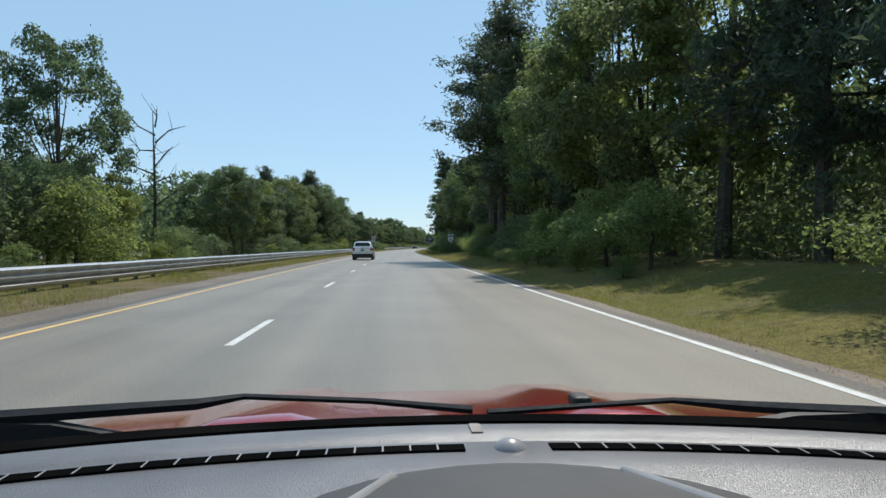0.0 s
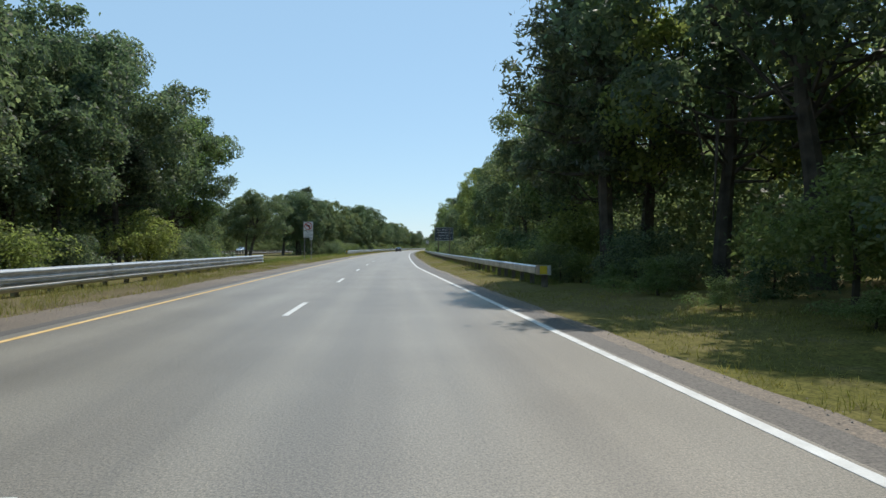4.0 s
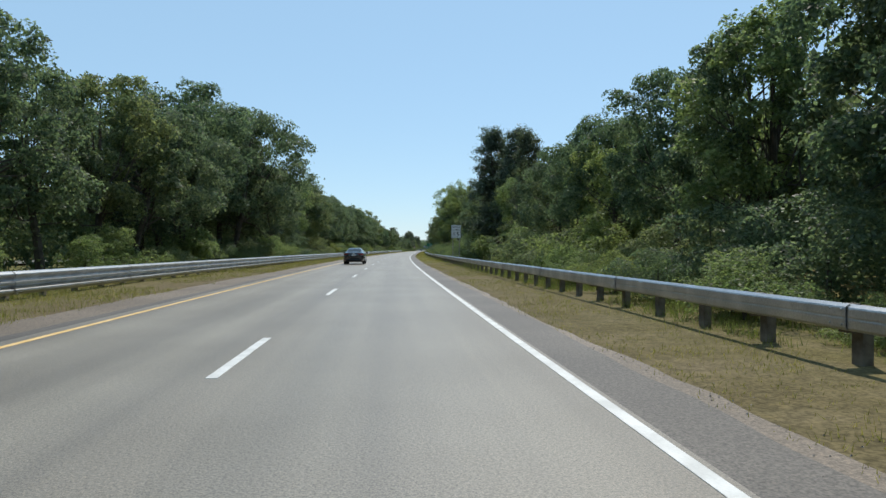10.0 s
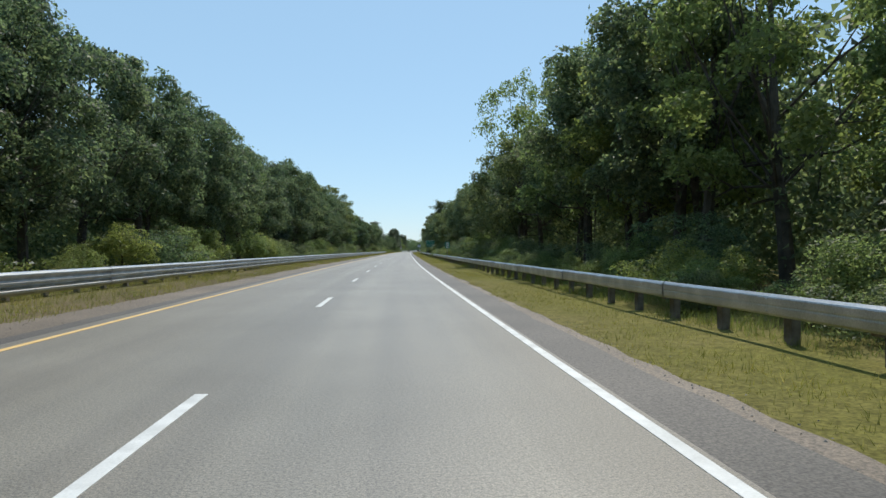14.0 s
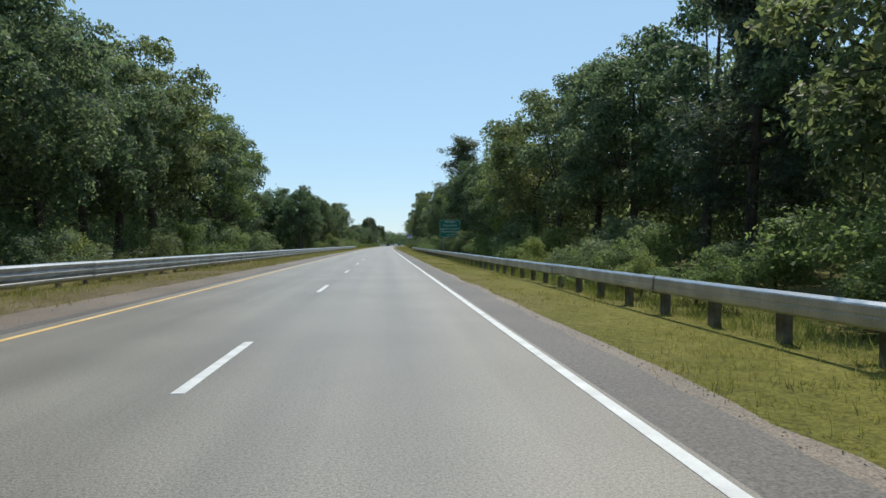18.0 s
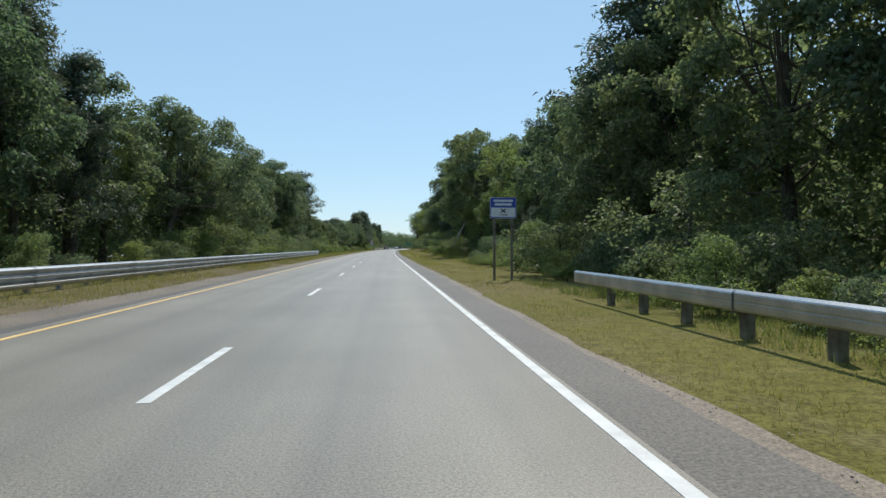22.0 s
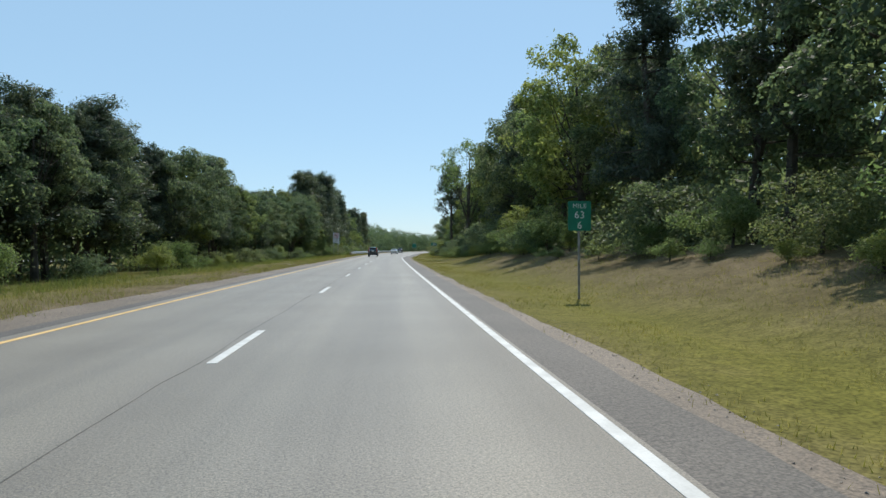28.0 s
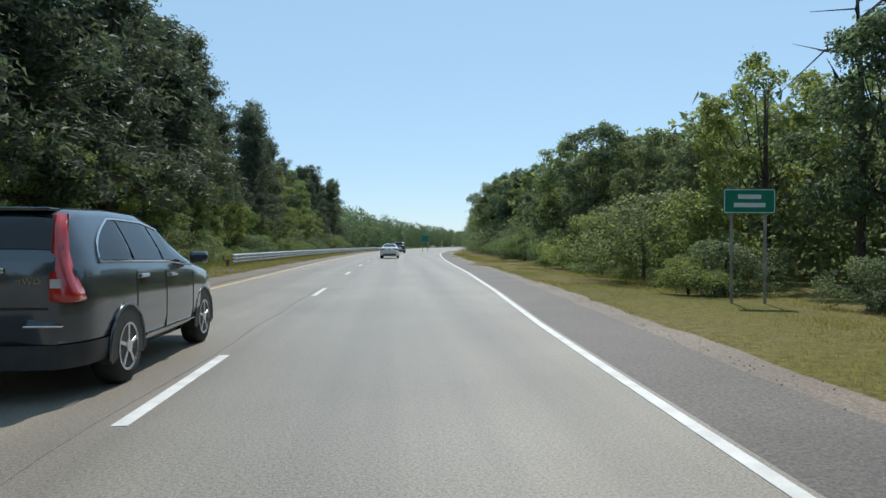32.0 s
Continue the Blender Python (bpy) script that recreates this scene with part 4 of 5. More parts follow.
part("direction_plate", plate(0.85, 0.3, 0.012, 0.04, 0, 0, 3.03), M_SIGN_W, r)
bar(r, 0.5, 0.13, 0, 3.03, M_SIGN_K)


def turn_sign(s, lat):
    """No left turn, with a plate of words below, on two posts."""
    r = sign_root("turn_ban_sign", "white sign with a red ring over a bent arrow", s, lat, z=-0.05)
    post(r, -0.4, 4.1)
    post(r, 0.3, 4.1)
    panel(r, 1.04, 0.98, 3.66, M_SIGN_W, M_SIGN_K, 0.06, 0.02)
    ring = [[(q * math.cos(a), -0.011, 3.66 + q * math.sin(a)) for a in np.linspace(0, 6.283, 33)[:-1]] for q in (0.41, 0.33)]
    part("red_ring", loft(ring, caps=False), M_SIGN_R, r, "red prohibition ring")
    arrow = bmesh.new()
    arrow.faces.new([arrow.verts.new((x, -0.010, 3.66 + z)) for x, z in ((0.17, -0.26), (0.17, 0.12), (-0.06, 0.12), (-0.06, 0.22), (-0.27, 0.06), (-0.06, -0.1), (-0.06, 0.0), (0.06, 0.0), (0.06, -0.26))])
    part("arrow", arrow, M_SIGN_K, r, "black bent arrow")
    part("red_slash", boxed((0, -0.012, 3.66), (0.75, 0.004, 0.075), 0, pose(0, 0, 0, 0, 45, 0)), M_SIGN_R, r)
    panel(r, 1.04, 0.73, 2.79, M_SIGN_W, M_SIGN_K, 0.05, 0.015)
    for i, w in enumerate(("EXCEPT", "AUTHORIZED", "VEHICLES")):
        words(w, 0.13, 0, 3.0 - 0.21 * i, -0.011, M_SIGN_K, r, 0.76)
    part("number_plate", plate(0.32, 0.2, 0.01, 0.04, -0.012, 0.3, 2.3), M_SIGN_W, r)
    bar(r, 0.2, 0.08, 0.3, 2.3, M_SIGN_K, -0.02)


turn_sign(175.2, -7.2)
turn_sign(852.5, -7.1)

r = sign_root("truck_sign", "dark slate sign for trucks with white capitals", 186.8, 8.0, z=0)
for x in (-0.7, 0.7):
    post(r, x, 3.8, M_WOOD, 0.12, 0.12)
panel(r, 2.34, 1.66, 3.03, M_SIGN_N, M_SIGN_W, 0.12, 0.03)
for i, w in enumerate(("ALL TRUCKS", "COMMERCIAL", "VEHICLES", "NEXT RIGHT")):
    words(w, 0.21, 0, 3.57 - 0.365 * i, -0.011, M_SIGN_W, r, 1.0)

r = sign_root("speed_limit_sign", "white speed limit fifty-five sign on two steel posts", 319.2, 7.72, z=0)
post(r, -0.31, 3.6)
post(r, 0.31, 3.6)
panel(r, 0.92, 1.24, 3.05, M_SIGN_W, M_SIGN_K, 0.05, 0.022)
words("SPEED", 0.17, 0, 3.46, -0.011, M_SIGN_K, r)
words("LIMIT", 0.17, 0, 3.17, -0.011, M_SIGN_K, r)
words("55", 0.38, 0, 2.75, -0.011, M_SIGN_K, r, 1.1)


def mile_sign(s, lat, z, lines):
    r = sign_root("mile_marker", "small green mile marker on a thin steel post", s, lat, z=z)
    post(r, 0.0, 2.2, None, 0.06, 0.05)
    panel(r, 0.63, 0.80, 1.85, M_SIGN_G, M_SIGN_G, 0.05, 0.012)
    for w, h, zz in lines:
        if w:
            words(w, h, 0, zz, -0.011, M_SIGN_W, r)
        else:
            bar(r, 0.34, h * 0.8, 0, zz, M_SIGN_W)


mile_sign(439.3, 7.65, 0.1, (("", 0.12, 2.1), ("", 0.17, 1.86), ("", 0.17, 1.6)))
mile_sign(761.8, 7.2, 0.38, (("MILE", 0.12, 2.11), ("63", 0.19, 1.87), ("6", 0.19, 1.59)))

r = sign_root("weigh_station_sign", "green weigh station sign with white capitals on two posts", 537.5, 9.02, z=0)
for x in (-0.75, 0.75):
    post(r, x, 4.0, M_RUST, 0.12, 0.1)
panel(r, 2.27, 1.32, 3.36, M_SIGN_G, M_SIGN_W, 0.1, 0.025)
panel(r, 2.27, 0.56, 2.4, M_SIGN_G, M_SIGN_W, 0.08, 0.025)
for i, w in enumerate(("WEIGH", "STATION", "NEXT RIGHT")):
    words(w, 0.22, 0, 3.78 - 0.4 * i, -0.011, M_SIGN_W, r, 1.05)
words("CLOSED", 0.17, 0.2, 2.38, -0.011, M_SIGN_W, r)

r = sign_root("sponsor_sign", "blue sponsor sign with a white lower panel", 602.2, 6.9, z=-0.05)
for x in (-0.36, 0.37):
    post(r, x, 3.0, M_WOOD, 0.09, 0.09)
panel(r, 1.1, 0.86, 2.98, M_SIGN_B, M_SIGN_W, 0.04, 0.012, 0.008)
part("white_panel", boxed((0, -0.009, 2.8), (1.0, 0.005, 0.38)), M_SIGN_W, r, "white lower panel")
bar(r, 0.8, 0.09, 0, 3.27, M_SIGN_W)
bar(r, 0.7, 0.09, 0, 3.12, M_SIGN_W)
for a in (40, -40):
    part("mark", boxed((0, -0.014, 2.86), (0.26, 0.004, 0.05), 0, pose(0, 0, 0, 0, a, 0)), M_SIGN_K, r)
bar(r, 0.3, 0.035, 0.02, 2.69, M_SIGN_K, -0.014)

r = sign_root("guide_sign", "small green guide sign with two pale lines", 871.4, 10.15, z=0)
for x in (-0.4, 0.4):
    post(r, x, 2.5, None, 0.06, 0.05)
panel(r, 1.25, 0.58, 2.33, M_SIGN_G, M_SIGN_W, 0.06, 0.02)
bar(r, 0.55, 0.1, 0, 2.43, M_SIGN_W)
bar(r, 0.75, 0.1, 0, 2.24, M_SIGN_W)
r = sign_root("exit_sign", "green exit sign standing in the gore", 985, 6.0, z=0)
for x in (-0.5, 0.5):
    post(r, x, 3.0, None, 0.08, 0.06)
panel(r, 1.6, 1.5, 2.6, M_SIGN_G, M_SIGN_W, 0.08, 0.03)

# ---------- vehicles ----------
def paint(name, c, metal=0.35, rough=0.18):
    m, n, l, b = nodes_of(name)
    dust = noise_tex(n, l, 2.2, 5)
    l.new(blend(n, l, "MIX", c, (0.32, 0.30, 0.27), ramp(n, l, dust, [(0.45, (0, 0, 0)), (0.85, (0.12, 0.12, 0.12))])), b.inputs["Base Color"])
    b.inputs["Roughness"].default_value, b.inputs["Metallic"].default_value = rough, metal
    b.inputs["Coat Weight"].default_value, b.inputs["Coat Roughness"].default_value = 0.8, 0.05
    return m


M_PLASTIC = plain("black_plastic", (0.018, 0.018, 0.019), (0.03, 0.03, 0.031), 0.6, 6.0)
M_TYRE = plain("tyre_rubber", (0.016, 0.016, 0.016), (0.028, 0.028, 0.027), 0.85, 6.0)
M_RIM = plain("alloy_rim", (0.5, 0.5, 0.51), (0.62, 0.62, 0.63), 0.25, 6.0, 0.9, 0)
M_CHROME = plain("chrome", (0.7, 0.7, 0.71), (0.78, 0.78, 0.78), 0.12, 6.0, 1.0, 0)
M_LAMP = plain("red_lamp", (0.40, 0.015, 0.015), (0.5, 0.03, 0.025), 0.15, 6.0, 0.0, 0, coat=1.0)
M_CLEAR = plain("clear_lamp", (0.55, 0.56, 0.57), (0.66, 0.67, 0.68), 0.15, 6.0, 0.3, 0, coat=1.0)
M_GLASS = plain("tinted_glass", (0.008, 0.010, 0.011), (0.012, 0.014, 0.015), 0.04, 2.0, 0.0, 0)


def hull(stations):
    """Lower body skinned over stations (y, half width, bottom, shoulder, top)."""
    rings = []
    for y, w, zb, zs, zt in stations:
        half = [(w * 0.55, zb), (w * 0.93, zb + 0.02), (w * 0.985, zb + 0.13), (w, (zb + zs) / 2), (w * 0.99, zs - 0.05), (w * 0.955, zs), (w * 0.82, zt - 0.008), (w * 0.45, zt + 0.012)]
        rings.append([(x, y, z) for x, z in half] + [(-x, y, z) for x, z in half[::-1]])
    return loft(rings)


def wheel(root, x, y, r, side, spokes=7):
    t = 0.22
    prof = [(r * 0.62, -t / 2), (r * 0.94, -t / 2), (r, -t * 0.3), (r, t * 0.3), (r * 0.94, t / 2), (r * 0.64, t / 2)]
    rings = [[(v, q * math.cos(a), q * math.sin(a)) for a in np.linspace(0, 6.283, 29)[:-1]] for q, v in prof]
    w = part("wheel", loft(rings), M_TYRE, root, "", True, pose(x, y, r))
    disc = [[(side * v, q * math.cos(a), q * math.sin(a)) for a in np.linspace(0, 6.283, 29)[:-1]] for q, v in ((r * 0.67, 0.116), (r * 0.62, 0.121), (r * 0.58, 0.10))]
    part("rim", loft(disc, caps=False), M_RIM, w, "alloy rim", True)
    part("hub", loft([[(side * v, q * math.cos(a), q * math.sin(a)) for a in np.linspace(0, 6.283, 13)[:-1]] for q, v in ((r * 0.2, 0.08), (r * 0.17, 0.125), (r * 0.05, 0.128))]), M_RIM, w)
    part("brake_disc", loft([[(side * v, q * math.cos(a), q * math.sin(a)) for a in np.linspace(0, 6.283, 25)[:-1]] for q, v in ((r * 0.6, 0.02), (r * 0.6, 0.113 - 0.05))]), M_PLASTIC, w)
    for i in range(spokes):
        part("spoke", boxed((side * 0.105, 0, r * 0.38), (0.025, r * 0.11, r * 0.5), 0.006, None), M_RIM, w, "", False, pose(0, 0, 0, 360 * i / spokes, 0, 0))


def soft_curve(pairs):
    """A smooth function through pairs (y, value)."""
    ys, vs = [q[0] for q in pairs], [q[1] for q in pairs]

    def f(y):
        return sum(w * float(np.interp(y + d, ys, vs)) for d, w in ((-0.09, 0.12), (-0.045, 0.22), (0, 0.32), (0.045, 0.22), (0.09, 0.12)))
    return f


def vehicle(name, label, body, spec, s, lat, turn=0.0):
    """A car from its outline curves: half width, underside, belt, top line and half width of the top."""
    root = tagged(new(name), label, "car")
    W, ZB, B, T, WT = (soft_curve(spec[k]) for k in ("w", "zb", "b", "t", "wt"))
    length = spec["w"][-1][0]
    ys = sorted(set([0.0, 0.015, 0.04, 0.07, 0.1, 0.14, 0.18, 0.23, 0.28] + [round(v, 3) for v in np.linspace(0.35, length - 0.25, 34)] + [length - 0.17, length - 0.1, length - 0.04, length]))

    def flank(y, v):
        """A point of the cabin's side: v from 0 at the belt to 1 at the roof's edge."""
        w0, w1, b, h = W(y) * 0.955, WT(y), B(y), max(0.02, T(y) - B(y))
        return Vector((w0 + (min(w1, w0 - 0.02) - w0) * v ** 1.25, y, b + 0.82 * h * v))

    rings = []
    for y in ys:
        w, zb, b, t, wt = W(y), ZB(y), B(y), T(y), min(WT(y), W(y) * 0.94)
        h = max(0.02, t - b)
        side = [flank(y, v) for v in (0.34, 0.67, 1.0)]
        half = [(w * 0.5, zb), (w * 0.9, zb + 0.01), (w * 0.975, zb + 0.1), (w, zb + 0.32 * (b - zb)), (w * 1.002, zb + 0.62 * (b - zb)), (w * 0.99, b - 0.05), (w * 0.955, b)]
        half += [(q.x, q.z) for q in side] + [(wt * 0.93, b + 0.93 * h), (wt * 0.75, b + 0.985 * h), (wt * 0.35, t)]
        rings.append([(x, y, z) for x, z in half] + [(-x, y, z) for x, z in half[::-1]])
    part("body", loft(rings), body, root, "", True)

    def patch(nm, grid, material, label=""):
        vs = [v for row in grid for v in row]
        k = len(grid[0])
        fs = [(i * k + j, i * k + j + 1, (i + 1) * k + j + 1, (i + 1) * k + j) for i in range(len(grid) - 1) for j in range(k - 1)]
        return part(nm, mesh_of(nm, vs, fs, material, True), material, root, label)

    for sx in (-1, 1):
        for y0b, y1b, y0t, y1t in spec["panes"]:
            grid = []
            for v in np.linspace(0.07, 0.93, 9):
                ya, yb = y0b + (y0t - y0b) * v ** (spec.get("arch", 1) if y0b == spec["panes"][0][0] else 1), y1b + (y1t - y1b) * v
                grid.append([((q.x + 0.006) * sx, q.y, q.z + 0.002) for q in (flank(float(y), float(v)) for y in np.linspace(ya, yb, 7))])
            patch("side_window", grid, M_GLASS, "tinted side window")
        if spec.get("bright"):
            y0, y1 = spec["panes"][0][0], spec["panes"][-1][1]
            line = [flank(float(y), 0.04) for y in np.linspace(y0 - 0.03, y1 + 0.03, 14)]
            top = [flank(spec["panes"][0][0] + (spec["panes"][0][2] - spec["panes"][0][0]) * float(v) ** spec.get("arch", 1) - 0.04, float(v)) for v in np.linspace(0.04, 0.97, 12)][::-1]
            roof = [flank(float(y), 0.97) for y in np.linspace(spec["panes"][-1][3], spec["panes"][0][2], 8)]
            part("window_trim", tube([((q.x + 0.01) * sx, q.y, q.z) for q in roof + top + line], [0.011] * 34, 6), M_CHROME, root, "chrome window trim")
        for wy, wr in spec["wheels"]:
            ww = W(wy)
            arch = [[(sx * v, wy + q * math.cos(a), wr + q * math.sin(a)) for a in np.linspace(-0.30, 3.44, 29)] for q, v in ((wr + 0.05, ww - 0.1), (wr + 0.05, ww + 0.006), (0.05, ww + 0.006))]
            part("wheel_arch", loft(arch, caps=False, closed=False), M_PLASTIC, root)
            part("arch_lip", tube([(sx * (ww + 0.002), wy + (wr + 0.062) * math.cos(a), wr + (wr + 0.062) * math.sin(a)) for a in np.linspace(-0.2, 3.34, 21)], [0.018] * 21, 6), spec.get("lip", body), root, "", True)
            wheel(root, sx * (ww - 0.105), wy, wr, sx, spec.get("spokes", 7))
        ym = spec["panes"][-1][1] - 0.12
        q = flank(ym, 0.0)
        part("mirror", boxed((sx * (q.x + 0.14), ym, q.z + 0.09), (0.22, 0.13, 0.15), 0.045), spec.get("mirror", body), root)
        for y in spec["doors"]:
            part("door_gap", tube([(sx * (W(y) * f + 0.0005), y, ZB(y) + g * (B(y) - ZB(y))) for f, g in ((0.985, 0.14), (1.0, 0.32), (1.002, 0.62), (0.992, 0.9))], [0.006] * 4, 4), M_PLASTIC, root)
        for y in spec["handles"]:
            part("door_handle", boxed((sx * (W(y) + 0.008), y, B(y) - 0.13), (0.04, 0.2, 0.038), 0.012), M_CHROME if spec.get("bright") else body, root)
        # tail lamp wrapped round the rear corner
        for x_in, y_out, z0, z1, m_, nm in spec["lamps"]:
            path = [(x_in, -0.004), ((x_in + W(0) * 0.9) / 2, -0.006), (W(0) * 0.97, -0.006), (W(0) + 0.006, 0.002)] + [(W(y) + 0.007, y) for y in np.linspace(0.02, y_out, 9)]
            inner = [(x - 0.05, y + 0.05) for x, y in path][::-1]
            k = spec.get("lean", 0.0)
            rise = [spec.get("taper", 0.0) * (z1 - z0) * max(0.0, 1 - i / 3) for i in range(len(path))]
            rise = rise + rise[::-1]
            lo = [(sx * x, y, z0 + 0.25 * k * y + u) for (x, y), u in zip(path + inner, rise)]
            hi = [(sx * x, y + 0.0, z1 - k * y) for x, y in path + inner]
            part(nm, loft([lo, hi]), m_, root)
    for nm, (ya, yb), k, lab in (("rear_window", spec["rear"], 0.98, "tinted rear window"), ("windscreen", spec["front"], 0.88, "tinted windscreen")):
        grid = []
        for y in np.linspace(ya, yb, 12):
            y = float(y)
            slope = (T(y + 0.02) - T(y - 0.02)) / 0.04
            n = Vector((0, -slope, 1)).normalized() * 0.008
            wt = min(WT(y), W(y) * 0.94)
            grid.append([(x * wt * 0.93, y + n.y, B(y) + (T(y) - B(y)) * (1 - 0.07 * abs(x / k * 0.98) ** 7) + n.z) for x in np.linspace(-k, k, 9)])
        patch(nm, grid, M_GLASS, lab)
    if spec.get("skirt"):
        z0, z1, y1 = spec["skirt"]
        loop = [(W(y) + 0.009, y) for y in np.linspace(y1, 0.06, 9)] + [(W(0) + 0.009, 0.0), (W(0) * 0.97, -0.012)]
        loop += [(-x, y) for x, y in loop[::-1]]
        part("rear_skirt", loft([[(x * f, y, z) for x, y in loop] for z, f in ((z0, 0.97), (z0 + 0.08, 1.0), (z1, 1.0))], caps=False, closed=False), M_PLASTIC, root, "dark plastic lower bumper", True)
    if spec.get("oval"):
        z, bw, bh, m_ = spec["oval"]
        part("badge", loft([[(bw * q * math.cos(a), y, z + bh * q * math.sin(a)) for a in np.linspace(0, 6.283, 21)[:-1]] for y, q in ((0.02, 1.0), (-0.02, 1.0), (-0.026, 0.85))]), m_, root)
    if spec.get("rails"):
        y0, y1, rx = spec["rails"]
        for sx in (-1, 1):
            part("roof_rail", tube([(sx * rx, y, T(y) + z) for y, z in ((y0, -0.02), (y0 + 0.09, 0.03), (y0 + 0.3, 0.055), ((y0 + y1) / 2, 0.06), (y1 - 0.3, 0.055), (y1 - 0.09, 0.03), (y1, -0.02))], [0.022] * 7, 8), M_RIM, root, "bright roof rail", True)
    if spec.get("sill"):
        for sx in (-1, 1):
            part("sill_trim", tube([(sx * (W(y) * 0.985 + 0.006), y, ZB(y) + 0.12) for y in np.linspace(*spec["sill"], 8)], [0.012] * 8, 5), M_CHROME, root)
    for c, size, m_, nm in spec["extras"]:
        for sx in ((-1, 1) if abs(c[0]) > 0.01 else (1,)):
            part(nm, boxed((sx * c[0], c[1], c[2]), size, min(size) * 0.3), m_, root)
    root.matrix_world = stand(s, lat, 0.0, turn)
    return root


M_PW, M_PD, M_PG, M_PS = paint("white_paint", (0.86, 0.86, 0.85), 0.0), paint("black_blue_paint", (0.016, 0.019, 0.027), 0.2), paint("dark_grey_paint", (0.075, 0.085, 0.095), 0.6), paint("silver_paint", (0.42, 0.43, 0.45), 0.6)
M_PR = paint("red_paint", (0.36, 0.022, 0.024), 0.3)
M_LAMP_D = plain("dark_red_lamp", (0.17, 0.014, 0.018), (0.26, 0.022, 0.026), 0.15, 6.0, 0.0, 0, coat=1.0)
M_LAMP_M = plain("deep_red_lamp", (0.26, 0.012, 0.015), (0.34, 0.02, 0.022), 0.15, 6.0, 0.0, 0, coat=1.0)
BIG = dict(
    w=((0, 0.76), (0.04, 0.85), (0.12, 0.925), (0.3, 0.97), (1.0, 0.995), (3.8, 0.99), (4.5, 0.93), (4.85, 0.82), (5.0, 0.66)),
    zb=((0, 0.34), (0.3, 0.28), (0.9, 0.26), (4.3, 0.27), (5.0, 0.42)),
    b=((0, 1.19), (0.15, 1.23), (1.0, 1.21), (2.2, 1.17), (3.4, 1.12), (4.2, 1.06), (4.8, 0.92), (5.0, 0.80)),
    t=((0, 1.24), (0.05, 1.30), (0.16, 1.48), (0.28, 1.66), (0.42, 1.74), (1.2, 1.79), (2.2, 1.78), (2.7, 1.70), (3.4, 1.33), (3.7, 1.18), (4.2, 1.11), (4.8, 0.98), (5.0, 0.84)),
    wt=((0, 0.80), (0.3, 0.75), (1.2, 0.73), (2.5, 0.72), (3.4, 0.78), (4.0, 0.80), (4.8, 0.66), (5.0, 0.50)),
    panes=((0.17, 1.0, 0.40, 0.95), (1.22, 2.06, 1.18, 2.02), (2.12, 3.22, 2.08, 2.62)), doors=(1.15, 2.1, 3.2), handles=(1.42, 2.35), wheels=((1.0, 0.385), (3.88, 0.385)),
    lamps=((0.745, 0.34, 1.05, 1.185, M_LAMP_M, "tail_light"), (0.745, 0.24, 0.915, 1.048, M_LAMP_D, "lower_tail_light")), lean=0.12, rear=(0.06, 0.29), front=(2.72, 3.5), skirt=(0.21, 0.61, 0.62), lip=M_PLASTIC, mirror=M_PLASTIC, spokes=10, oval=(1.195, 0.085, 0.034, M_SIGN_B), rails=(0.62, 2.5, 0.66),
    extras=[((0.0, -0.008, 1.135), (1.40, 0.03, 0.05), M_CLEAR, "chrome_strip"), ((0.0, -0.006, 1.005), (0.35, 0.03, 0.19), M_SIGN_N, "plate_frame"), ((0.0, -0.022, 1.005), (0.30, 0.008, 0.15), M_SIGN_W, "number_plate"), ((0.0, -0.028, 0.995), (0.24, 0.005, 0.05), M_RUST, "plate_bar"),
            ((0.0, -0.003, 0.74), (1.5, 0.02, 0.012), M_PLASTIC, "hatch_gap"), ((0.0, 0.33, 1.705), (1.14, 0.22, 0.036), M_PW, "rear_spoiler"),
            ((0.0, -0.012, 0.86), (0.22, 0.03, 0.05), M_PLASTIC, "hatch_handle")])
vehicle("white_suv", "white large SUV with tinted windows and dark lower bumper", M_PW, BIG, 61.6, -1.05)
